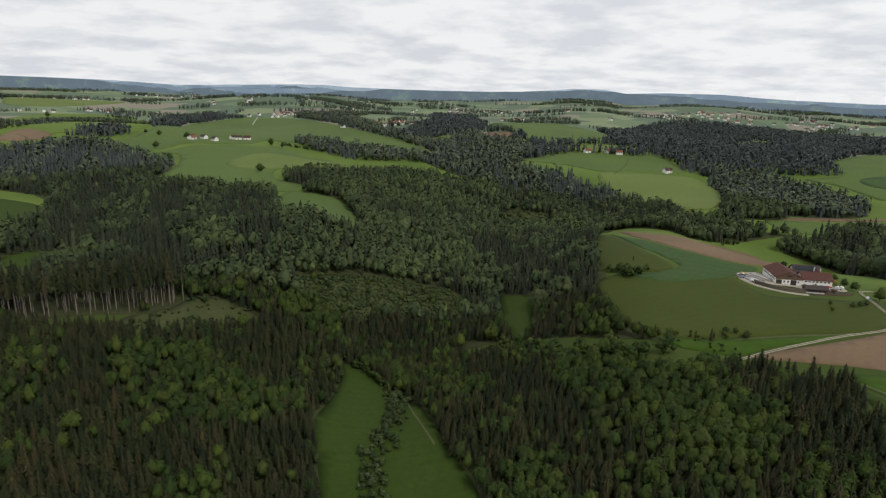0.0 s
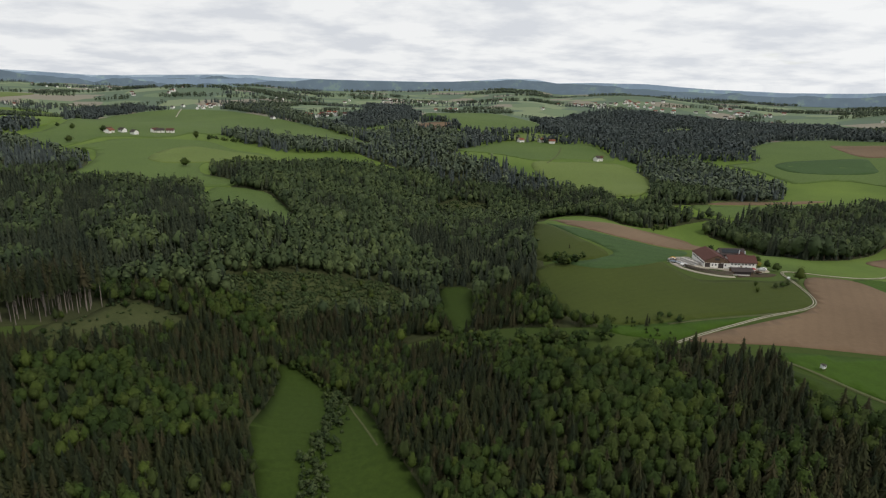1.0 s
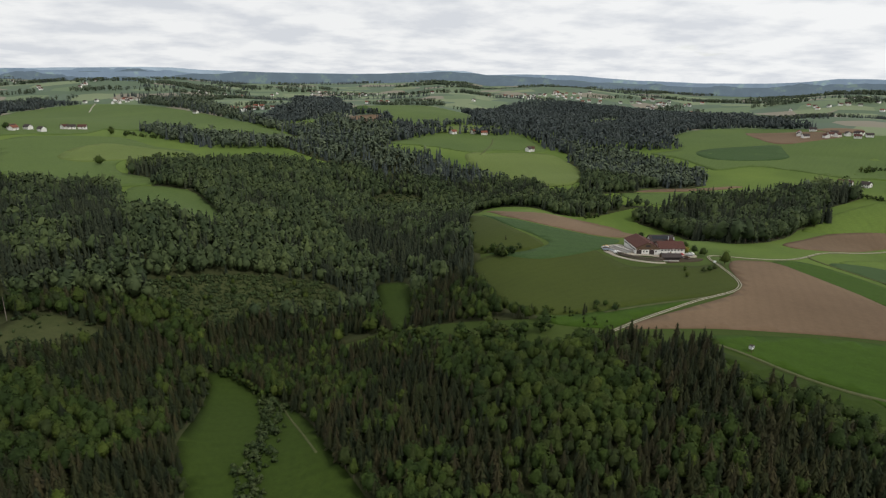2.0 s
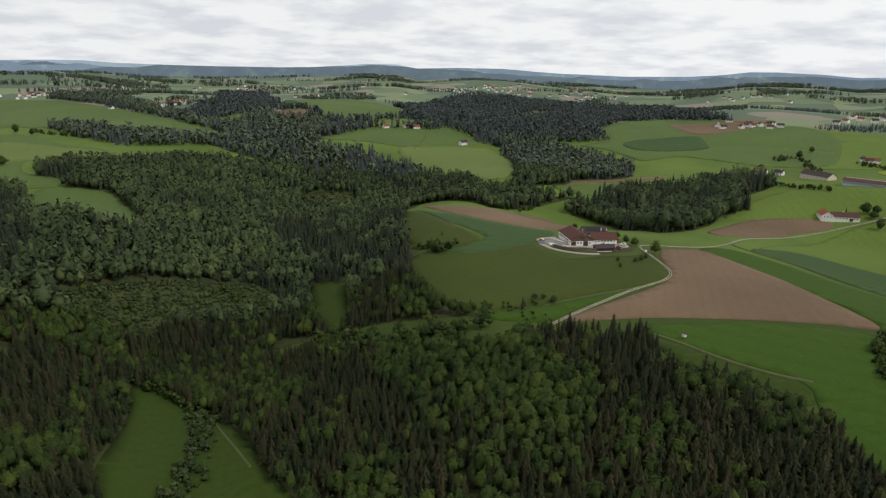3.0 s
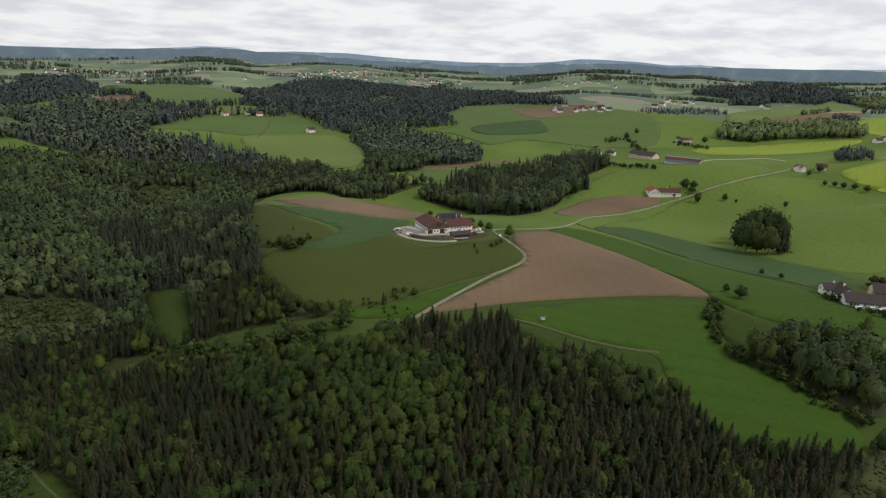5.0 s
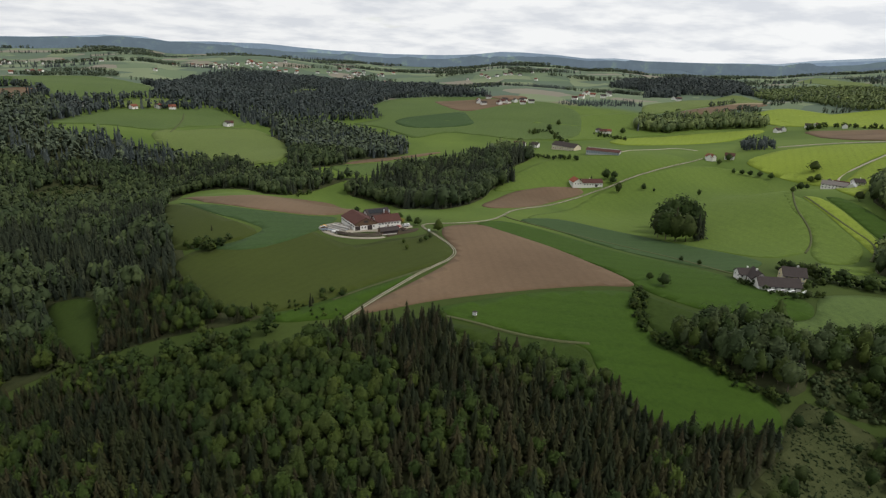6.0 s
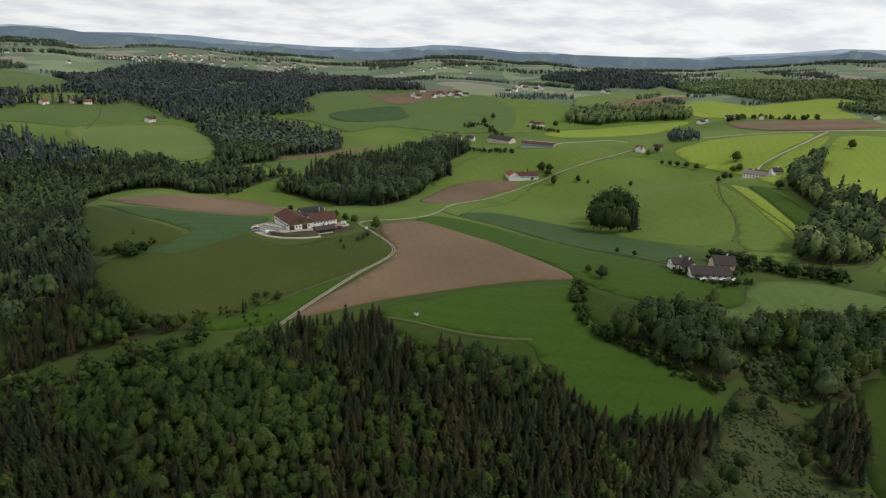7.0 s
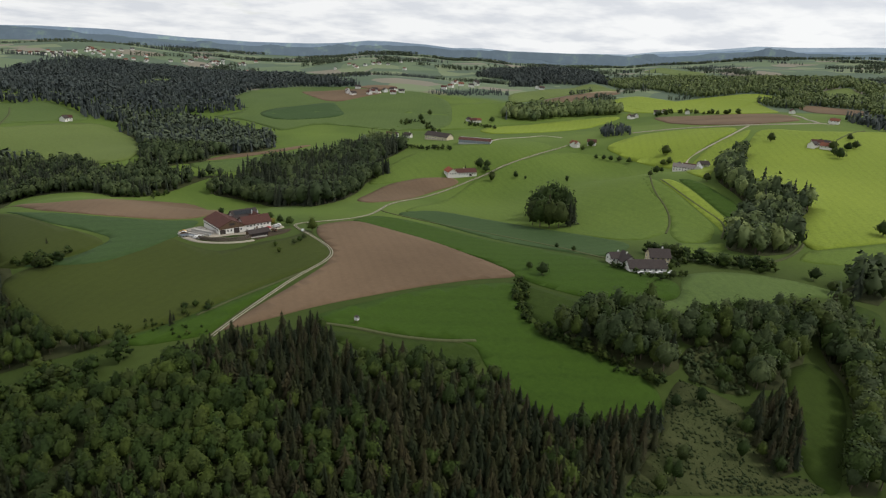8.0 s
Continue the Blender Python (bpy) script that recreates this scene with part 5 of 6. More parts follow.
def gabled(parent, x0, x1, y0, y1, eave, ridge, roof_mat, wall_mat, along_x=True, over=0.7, thick=0.35, base=-2.0):
    """A wing with a gabled roof: walls in one part, roof in another."""
    if along_x:
        turn, a0, a1, b0, b1 = Matrix.Identity(4), x0, x1, y0, y1
    else:
        turn, a0, a1, b0, b1 = Matrix.Rotation(math.pi / 2, 4, "Z"), y0, y1, -x1, -x0
    mid = (b0 + b1) / 2
    slope = (ridge - eave) / (mid - b0)
    bm = bmesh.new()
    prism(bm, a0, a1, [(b0, base), (b1, base), (b1, eave), (mid, ridge), (b0, eave)])
    bm.transform(turn)
    part("wall", bm, wall_mat, parent)
    bm = bmesh.new()
    lo = eave - over * slope
    prism(bm, a0 - over, a1 + over, [(b0 - over, lo), (mid, ridge), (b1 + over, lo), (b1 + over, lo + thick), (mid, ridge + thick), (b0 - over, lo + thick)])
    bm.transform(turn)
    part("roof", bm, roof_mat, parent)


def chimney(parent, x, y, z):
    bm = one_box(x - 0.4, x + 0.4, y - 0.4, y + 0.4, z - 2, z + 0.8)
    box(bm, x - 0.5, x + 0.5, y - 0.5, y + 0.5, z + 0.8, z + 0.95)
    part("chimney", bm, M_WALL, parent)


def stand_at(name, x, y, turn, label, category, group=""):
    ob = tagged(new(name), label, category, group)
    ob.matrix_basis = pose(x, y, float(height(x, y)) + 0.15, 0, 0, turn)
    return ob


def cottage(name, x, y, turn, long, deep, eave, ridge, roof_mat, label, wall_mat=None, group="", windows=4, flue=True, framed=True):
    """A plain rural house with rows of windows, a door and a chimney."""
    h = stand_at(name, x, y, turn, label, "house", group)
    gabled(h, -long / 2, long / 2, -deep / 2, deep / 2, eave, ridge, roof_mat, wall_mat or M_WALL)
    rows = [eave - 1.3] if eave < 4.4 or not framed else [eave - 1.3, eave - 4.0]
    for z in rows:
        for k in range(windows):
            u = -long / 2 + (k + 0.5) * long / windows
            opening(h, u, -deep / 2, z, 1.1, 1.3, 0, "window", framed)
            opening(h, u, deep / 2, z, 1.1, 1.3, 180, "window", framed)
        for s in (-1, 1) if framed else ():
            for v in (-deep / 4, deep / 4):
                opening(h, s * long / 2, v, z, 1.1, 1.3, 90 * s)
    bm = one_box(-0.6, 0.6, -deep / 2 - 0.1, -deep / 2 + 0.1, -0.4, 2.1)
    part("door", bm, M_WOOD, h)
    if flue:
        chimney(h, long * 0.2, deep * 0.1, ridge + 0.2)
    return h


def main_farm():
    """A four-sided farmstead: a broad gabled barn wing, a long house wing, rear and side wings round a yard."""
    f = stand_at("farmhouse", 240.5, 421.2, -9.6, "white four-sided farmhouse with dark red tiled roofs and boarded gable", "house")
    gabled(f, 0, 18.4, 0, 27, 4.9, 8.9, M_TILE, M_WALL, False, 0.45)
    # boarded upper gable
    bm = bmesh.new()
    v = [bm.verts.new(p) for p in ((0.1, -0.14, 3.4), (18.3, -0.14, 3.4), (18.3, -0.14, 4.85), (9.2, -0.14, 8.8), (0.1, -0.14, 4.85))]
    face = bm.faces.new(v)
    for w in bmesh.ops.extrude_face_region(bm, geom=[face])["geom"]:
        if isinstance(w, bmesh.types.BMVert):
            w.co.y += 0.1
    bmesh.ops.recalc_face_normals(bm, faces=bm.faces)
    part("gable_boarding", bm, M_WOOD, f, "weathered brown board cladding")
    part("gable_hatch", one_box(7.4, 11.0, -0.34, -0.12, 5.4, 7.0), M_SLATE, f, "dark hatch in the boarding")
    gabled(f, 18.2, 38, 0, 12, 4.5, 8.3, M_TILE, M_WALL, True, 0.7)
    gabled(f, 18.6, 37, 18.5, 28, 5.0, 8.9, M_SLATE, M_WALL, True, 0.7)
    gabled(f, 29.4, 37.8, 11.2, 18.4, 4.6, 7.6, M_TILE, M_WALL, False, 0.5)
    for k, x in enumerate((2.6, 12.4)):
        part("barn_door", one_box(x - 1.9, x + 1.9, -0.22, 0.1, -0.4, 3.2), M_SLATE, f, "wide dark barn door")
    for x in (6.2, 8.6, 15.6):
        opening(f, x, 0, 1.9, 1.1, 1.4)
    for k in range(7):
        opening(f, 20.4 + 2.55 * k, 0, 3.0, 1.25, 1.15)
    for k in range(3):
        opening(f, 20 + 5.5 * k, 0, 0.7, 1.0, 1.0)
    part("entrance_door", one_box(26.6, 27.8, -0.12, 0.1, -0.4, 1.9), M_WOOD, f)
    # band of windows under the eaves of the barn's long side
    for k in range(8):
        opening(f, 0, 2.2 + 3.2 * k, 3.0, 2.7, 1.2, -90)
    for x, y in ((31.6, 17), (34.6, 14)):
        bm = bmesh.new()
        bmesh.ops.create_cone(bm, cap_ends=True, segments=8, radius1=0.5, radius2=0.45, depth=4.5, matrix=Matrix.Translation((x, y, 7.2)))
        part("vent_pipe", bm, M_METAL, f, "grey metal vent pipe")
    # solar panels on the rear roof
    for k in range(5):
        bm = one_box(20 + 3 * k, 22.7 + 3 * k, -0.1, 0.1, -1.7, 1.7)
        bm.transform(Matrix.Translation((0, 20.8, 7.5)) @ Matrix.Rotation(radians(-50), 4, "X"))
        part("solar_panel", bm, M_GLASS, f, "dark solar panel on the rear roof")
    return f


main_farm()


def farm_local(x, y):
    """Place of the plan from the farmhouse's own axes."""
    a = radians(-9.6)
    return 240.5 + x * math.cos(a) - y * math.sin(a), 421.2 + x * math.sin(a) + y * math.cos(a)


M_CONCRETE = plain("pale_concrete", (0.42, 0.40, 0.37), 0.9, 0.2)
M_TARP = plain("blue_grey_sheeting", (0.23, 0.27, 0.31), 0.5, 0.3)
M_WHITE = plain("white_paint", (0.72, 0.72, 0.71), 0.4, 0.05)
M_RED = plain("red_cloth", (0.26, 0.03, 0.03), 0.8, 0.15)
M_YELLOW = plain("yellow_paint", (0.55, 0.30, 0.03), 0.5, 0.1)
M_RUBBER = plain("black_rubber", (0.02, 0.02, 0.02), 0.9, 0.2)

M_DIRT = land("trodden_earth", (0.042, 0.033, 0.022), (0.075, 0.058, 0.038), 0, 0, 0.08)
# the yard: gravel in front of the barn, with a curved drive along the garden wall
_yard = [farm_local(*p) for p in ((-21, 20), (-23, 8), (-18, -3), (-10, -3), (-2, -4.5), (10, -4.5), (18, -8), (20, -5), (40, -4), (49, -1), (49, 9), (40, 11), (39.5, -0.5), (0, -0.5), (-0.5, 28), (-8, 26))]
sheet("farmyard", rounded(_yard, 2), M_LAND["gravel"], "pale gravel farmyard round the farmhouse", "yard", 0.36, 4)
ribbon("yard_drive", [farm_local(*p) for p in ((-22, 6), (-19, -6), (-11, -15), (0, -21), (9, -23), (17, -22))], [(-1.5, 1.5)], M_LAND["gravel"], "pale gravel drive curving below the garden wall", 0.40)
sheet("garden", rounded([farm_local(*p) for p in ((-16, -4), (-10, -3.6), (-2, -5), (10, -5), (17, -9), (18, -20), (9, -21), (0, -19), (-9, -13.5))], 2), M_LAND["scrub"], "sloping farm garden with rough grass and stones", "garden", 0.34, 4)
sheet("lawn", rounded([farm_local(*p) for p in ((1, -6), (9, -6), (10, -11), (5, -14), (-1, -11))], 2), M_LAND["mead"], "small lawn in the farm garden", "lawn", 0.42, 3)
sheet("dirt_paddock", rounded([farm_local(*p) for p in ((16, -23), (24, -20), (42, -16), (52, -6), (40, -6), (24, -8), (18, -15))], 2), M_DIRT, "trodden dark earth beside the farm shed", "paddock", 0.40, 4)


def silage_bunker():
    s = stand_at("silage_bunker", *farm_local(-11, 9), -9.6 + 28, "row of low concrete silage bunkers with sheeted heaps", "silage bunker")
    for k in range(5):
        bm = one_box(-9 + 4.2 * k, -8.6 + 4.2 * k, -10, 9, -1.2, 1.5)
        part("bunker_wall", bm, M_CONCRETE, s)
        if k < 4:
            bm = one_box(-8.55 + 4.2 * k, -4.85 + 4.2 * k, -9 + 2 * (k % 2), 8.8, -1.2, 0.9 - 0.35 * (k % 3))
            bmesh.ops.bevel(bm, geom=[e for e in bm.edges if all(v.co.z > -0.5 for v in e.verts)], offset=0.4, segments=2, affect="EDGES")
            part("sheeted_heap", bm, (M_TARP, M_CONCRETE, M_TARP, M_CONCRETE)[k], s, "sheeting weighed down over silage")


silage_bunker()


def garden_wall():
    line = [farm_local(*p) for p in ((-14, -4.5), (-10, -10.5), (-3, -15.5), (4, -18.5), (11, -19), (17, -15))]
    pts = along(smooth_line(line), 1.6)
    root = stand_at("garden_wall", *line[0], 0, "curved rough stone retaining wall below the farm garden", "wall")
    inv = root.matrix_basis.inverted()
    rng = random.Random(3)
    stones = []
    for k in range(4):
        bm = bmesh.new()
        bmesh.ops.create_icosphere(bm, subdivisions=1, radius=0.5)
        for v in bm.verts:
            v.co *= rng.uniform(0.75, 1.2)
        me = bpy.data.meshes.new("stone")
        bm.to_mesh(me)
        bm.free()
        me.materials.append(M_STONE)
        stones.append(me)
    for x, y, w in pts:
        for tier in range(3):
            ob = new("stone", rng.choice(stones))
            ob.parent = root
            z = float(height(x, y)) + 0.45 + 0.85 * tier
            ob.matrix_basis = inv @ pose(x - 0.3 * tier, y + 0.5 * tier, z, rng.uniform(0, 40), rng.uniform(0, 40), math.degrees(w)) @ Matrix.Diagonal((2.0, 1.4, 1.15, 1))


garden_wall()
hedge(smooth_line([farm_local(*p) for p in ((-12, -1), (-7, -6), (-1, -10), (5, -14))]), 0.3, 1.5, 0.9, 77, "clipped green hedge along the garden wall")


def open_shed():
    s = stand_at("open_shed", *farm_local(15, -16), -9.6, "low brown open-fronted shed with a dark roof", "shed")
    gabled(s, 0, 14, 0, 7, 2.7, 4.3, M_SLATE, M_WOOD, True, 0.8, 0.25)
    # thin dark slab on the wall, painting the shade of an open front
    part("shed_opening", one_box(1, 13, -0.1, 0.05, -0.3, 2.1), M_SLATE, s, "flat dark panel imitating the shade of an open front")
    part("low_wall", one_box(-0.5, 11, -2.4, -2.0, -1.2, 0.9), M_CONCRETE, s, "low pale concrete wall")


open_shed()


def parked_car(x, y, turn, paint, label):
    c = stand_at("car", x, y, turn, label, "car", "vehicles at the farm")
    c.location.z += 0.15
    bm = bmesh.new()
    prism(bm, -0.85, 0.85, [(-2.1, 0.3), (2.1, 0.3), (2.15, 0.75), (1.1, 0.95), (0.55, 1.45), (-1.3, 1.45), (-2.0, 0.95), (-2.15, 0.7)])
    part("body", bm, paint, c)
    bm = bmesh.new()
    prism(bm, -0.87, 0.87, [(0.95, 0.98), (0.5, 1.38), (-1.2, 1.38), (-1.75, 0.98)])
    part("windows", bm, M_GLASS, c, "dark glass")
    for sx in (-0.8, 0.8):
        for sy in (-1.3, 1.35):
            bm = bmesh.new()
            bmesh.ops.create_cone(bm, cap_ends=True, segments=12, radius1=0.33, radius2=0.33, depth=0.22, matrix=pose(sx, sy, 0.33, 0, 90, 0))
            part("wheel", bm, M_RUBBER, c)


for _x, _y, _a, _m, _l in ((44, 5, 20, M_WHITE, "white car parked beside the farmhouse"), (47, 7, 25, M_WHITE, "white car parked beside the farmhouse"), (-19, 14, 60, M_WHITE, "white car parked by the silage bunkers"), (-16, 2, 40, M_METAL, "silver car parked by the silage bunkers"), (-18, 17, 30, M_YELLOW, "yellow farm vehicle at the edge of the yard"), (54, -17, -40, M_WHITE, "white car parked under a tree by the track")):
    parked_car(*farm_local(_x, _y), _a, _m, _l)


def parasol(x, y):
    p = stand_at("parasol", x, y, 0, "open red parasol on the farmhouse terrace", "parasol")
    bm = bmesh.new()
    bmesh.ops.create_cone(bm, segments=8, radius1=2.4, radius2=0.05, depth=1.1, matrix=Matrix.Translation((0, 0, 2.9)))
    part("canopy", bm, M_RED, p)
    bm = bmesh.new()
    bmesh.ops.create_cone(bm, cap_ends=True, segments=8, radius1=0.05, radius2=0.05, depth=2.8, matrix=Matrix.Translation((0, 0, 1.4)))
    part("pole", bm, M_METAL, p)


parasol(*farm_local(34, -4))



def trailer(x, y, turn, paint, label):
    """A farm trailer: load bed with side boards, drawbar and four wheels."""
    t = stand_at("farm_trailer", x, y, turn, label, "trailer", "vehicles at the farm")
    t.location.z += 0.2
    bm = one_box(-1.1, 1.1, -2.4, 2.4, 0.75, 0.9)
    part("load_bed", bm, M_METAL, t)
    for q in ((-1.15, -1.05, -2.4, 2.4), (1.05, 1.15, -2.4, 2.4), (-1.05, 1.05, -2.45, -2.35), (-1.05, 1.05, 2.35, 2.45)):
        part("side_board", one_box(*q, 0.9, 1.7), paint, t)
    part("drawbar", one_box(-0.08, 0.08, 2.45, 4.0, 0.6, 0.75), M_METAL, t)
    for sx in (-0.95, 0.95):
        for sy in (-1.2, 0.9):
            bm = bmesh.new()
            bmesh.ops.create_cone(bm, cap_ends=True, segments=12, radius1=0.42, radius2=0.42, depth=0.28, matrix=pose(sx, sy, 0.36, 0, 90, 0))
            part("wheel", bm, M_RUBBER, t)


for _x, _y, _a, _m, _l in ((-21, 6, 70, M_TARP, "blue-grey farm trailer beside the silage bunkers"), (-20, 9, 40, M_WOOD, "brown farm trailer beside the silage bunkers"), (-15, -1, 100, M_WHITE, "white farm trailer below the silage bunkers"), (43, 1, 80, M_METAL, "grey farm trailer beside the farmhouse"), (36, -9, 10, M_WOOD, "brown farm trailer by the shed")):
    trailer(*farm_local(_x, _y), _a, _m, _l)

M_BLOSSOM = foliage("yellow_blossom", (0.16, 0.15, 0.03), (0.26, 0.22, 0.04))
_t = tagged(new("flowering_shrub"), "large shrub in yellow blossom beside the farmhouse", "shrub")
_t.matrix_basis = Matrix.Translation((*farm_local(45, 13), float(height(*farm_local(45, 13))))) @ Matrix.Diagonal((7, 7, 6.5, 1))
for _pn, _me in tree_parts("blossom", [broad_shape(170, 8, 40, 0.9, 0.4, True, 0.2, 0.8)], M_BLOSSOM)[0]:
    new(_pn, _me).parent = _t

# hunting stand at the field's edge
def raised_hide(x, y):
    r = stand_at("raised_hide", x, y, 20, "small white boxed hunting hide on wooden legs", "hide")
    bm = one_box(-0.9, 0.9, -0.9, 0.9, 1.8, 3.6)
    part("cabin", bm, M_WHITE, r)
    part("roof", one_box(-1.1, 1.1, -1.1, 1.1, 3.6, 3.75), M_SLATE, r)
    part("window", one_box(-0.6, 0.6, -0.94, -0.9, 2.7, 3.2), M_GLASS, r)
    for sx in (-0.8, 0.8):
        for sy in (-0.8, 0.8):
            part("leg", one_box(sx - 0.07, sx + 0.07, sy - 0.07, sy + 0.07, -0.6, 1.8), M_WOOD, r)


raised_hide(215, 259)

# farm in the middle distance: long white house with red and brown roofs
_h = stand_at("farmhouse", 629, 510, -32, "long white farmhouse with red and brown tiled roofs", "house")
gabled(_h, -19, -7, -7, 9, 5.2, 9.2, plain("bright_red_tiles", (0.24, 0.075, 0.045), 0.85, 0.25), M_WALL, False)
gabled(_h, -7, 19, -7, 5, 4.6, 8.2, M_TILE, M_WALL)
for _k in range(7):
    opening(_h, -4 + 3.4 * _k, -7, 2.6, 1.3, 1.3)
for _k in range(3):
    opening(_h, -16 + 3.2 * _k, -7, 3.2, 1.2, 1.3)
for _k in range(4):
    opening(_h, -19, -5 + 3.6 * _k, 3.2, 1.2, 1.3, -90)
chimney(_h, 4, 0, 8.2)
part("garage_door", one_box(9, 12.4, -7.15, -6.9, -0.4, 2.6), M_SLATE, _h)

# long hall with a red roof edge
_h = stand_at("cattle_barn", 742, 571, -64, "long low barn with grey wall panels and red roof", "barn")
gabled(_h, -23, 23, -9, 9, 4.8, 7.2, M_TILE, M_METAL, True, 0.8, 0.3)
for _k in range(14):
    part("wall_panel", one_box(-22.4 + 3.22 * _k, -19.6 + 3.22 * _k, -9.15, -8.95, 0.9, 3.9), M_TARP, _h)
part("ridge_vent", one_box(-22, 22, -0.6, 0.6, 7.3, 7.8), M_METAL, _h)
_h = stand_at("farmhouse", 768, 660, -86, "large farmhouse with a dark hipped roof and pale walls", "house")
gabled(_h, -21, 21, -9, 9, 6.0, 11.0, M_SLATE, plain("cream_render", (0.62, 0.55, 0.42), 0.9, 0.1))
for _k in range(9):
    for _z in (1.6, 4.4):
        opening(_h, -18 + 4.5 * _k, -9, _z, 1.3, 1.4)
        opening(_h, -18 + 4.5 * _k, 9, _z, 1.3, 1.4, 180)
chimney(_h, -6, 1, 11)
cottage("house", 745, 738, -60, 18, 10, 4.8, 8.4, M_TILE, "white house with a bright red roof among trees")
cottage("house", 757, 715, -75, 12, 9, 4.8, 8.0, M_SLATE, "white house with a dark roof among trees")

# farm in the dip: dark roofs round a yard
_h = stand_at("farmhouse", 386, 180, -44, "low farmhouse with dark tiled roofs round a yard", "house")
gabled(_h, -12, 12, -5, 5, 2.5, 6.2, M_SLATE, M_WALL)
gabled(_h, -12, -3, 5.2, 17, 2.6, 6.6, M_SLATE, M_WALL, False)
for _k in range(6):
    opening(_h, -9.5 + 3.6 * _k, -5, 1.2, 1.2, 1.1)
for _k in range(3):
    opening(_h, -12, 7 + 3.2 * _k, 1.2, 1.2, 1.1, -90)
chimney(_h, -8, 11, 6.6)
cottage("house", 407, 180, -50, 13, 10, 5.2, 9.2, M_SLATE, "cream two-storey house with a dark roof", plain("cream_plaster", (0.62, 0.54, 0.36), 0.9, 0.1))
cottage("house", 389, 201, -40, 9, 8, 4.0, 6.6, M_SLATE, "small white house with solar panels on its dark roof", windows=3)
for _x, _y in ((380, 174), (384, 170), (375, 178), (390, 165)):
    parked_car(_x, _y, 30 + _x, M_WHITE, "white vehicle parked outside the farm")
hedge(smooth_line([(372, 176), (378, 168), (388, 160), (396, 158)]), 3, 3, 1.6, 401, "garden shrubs below the farmhouse")
hedge(smooth_line([(405, 168), (414, 170), (420, 163)]), 4, 4, 1.8, 402, "garden shrubs beside a house")
hedge(smooth_line([(375, 196), (381, 188), (376, 182)]), 3, 4, 1.6, 403, "bushes between two houses")
# white farm on the slope
_h = stand_at("farmhouse", 804, 292, -80, "white farmhouse with a grey roof on a sunny slope", "house")
gabled(_h, -14, 12, -5, 5, 5.0, 8.4, plain("grey_tiles", (0.20, 0.18, 0.17), 0.85, 0.3), M_WALL)
gabled(_h, 12, 20, -7, 7, 5.6, 9.6, M_METAL, M_WALL, False)
for _k in range(7):
    for _z in (1.4, 3.9):
        opening(_h, -12 + 3.4 * _k, -5, _z, 1.2, 1.3)
chimney(_h, -4, 1, 8.4)

gabled(_h, -14, -6, 5.3, 19, 4.4, 7.8, M_SLATE, M_WALL, False)
gabled(_h, -5.6, 10, 15, 23, 3.8, 6.8, M_TILE, M_WOOD)
for _k in range(3):
    opening(_h, -14, 7 + 4.0 * _k, 2.6, 1.2, 1.3, -90)
cottage("house", 822, 276, -40, 12, 9, 4.8, 8.2, M_SLATE, "white house with a dark roof beside a farmyard")
sheet("farmyard", rounded([(790, 283), (800, 276), (818, 284), (824, 300), (812, 312), (796, 306)], 2), M_LAND["gravel"], "pale gravel yard of a hillside farm", "yard", 0.42, 4)

# scattered farms and villages of the far country
VILLAGES = []  # middle, spread, number of houses
VILLAGES.append((-464, 1186, 20, 5))
VILLAGES.append((-396, 1226, 16, 3))
VILLAGES.append((-636, 2266, 50, 12))
VILLAGES.append((-173, 1748, 40, 14))
VILLAGES.append((-310, 2644, 60, 8))
VILLAGES.append((145, 3168, 150, 26))
VILLAGES.append((563, 3186, 40, 3))
VILLAGES.append((234, 2217, 35, 5))
VILLAGES.append((360, 1295, 18, 3))
VILLAGES.append((431, 1138, 12, 2))
VILLAGES.append((1043, 2554, 130, 30))
VILLAGES.append((1417, 2399, 120, 14))
VILLAGES.append((1361, 2194, 70, 6))
VILLAGES.append((-1223, 2160, 30, 4))
VILLAGES.append((-1820, 2881, 120, 12))
VILLAGES.append((-1653, 3598, 150, 12))
VILLAGES.append((-1291, 1949, 30, 3))
VILLAGES.append((218, 1339, 14, 2))
VILLAGES.append((184, 1317, 14, 2))
VILLAGES.append((-882, 2715, 90, 8))
VILLAGES.append((1079, 1064, 35, 9))
VILLAGES.append((1060, 1119, 30, 4))
VILLAGES.append((1375, 1066, 60, 8))
VILLAGES.append((1544, 957, 30, 3))
VILLAGES.append((1005, 757, 12, 3))
VILLAGES.append((873, 479, 14, 3))
VILLAGES.append((1305, 568, 14, 3))
VILLAGES.append((1379, 541, 10, 2))
VILLAGES.append((1385, 483, 10, 1))
VILLAGES.append((990, 171, 14, 4))
VILLAGES.append((1237, 196, 10, 2))
VILLAGES.append((1442, 291, 10, 1))
VILLAGES.append((995, 2489, 200, 25))
VILLAGES.append((1436, 2376, 120, 10))
VILLAGES.append((1950, 1932, 150, 16))
VILLAGES.append((2652, 622, 50, 3))
_src = {}
for _k, (_rm, _lab) in enumerate(((M_TILE, "white village house with a dull red roof"), (M_SLATE, "white village house with a dark roof"), (plain("clay_tiles", (0.19, 0.075, 0.05), 0.85, 0.3), "white village house with an orange clay roof"))):
    _src[_k] = cottage("village_house", 0, 0, 0, 13, 9, 4.6, 8.0, _rm, _lab, None, "village houses", 3, False, False)
_rng = random.Random(11)
_first = [True] * 3
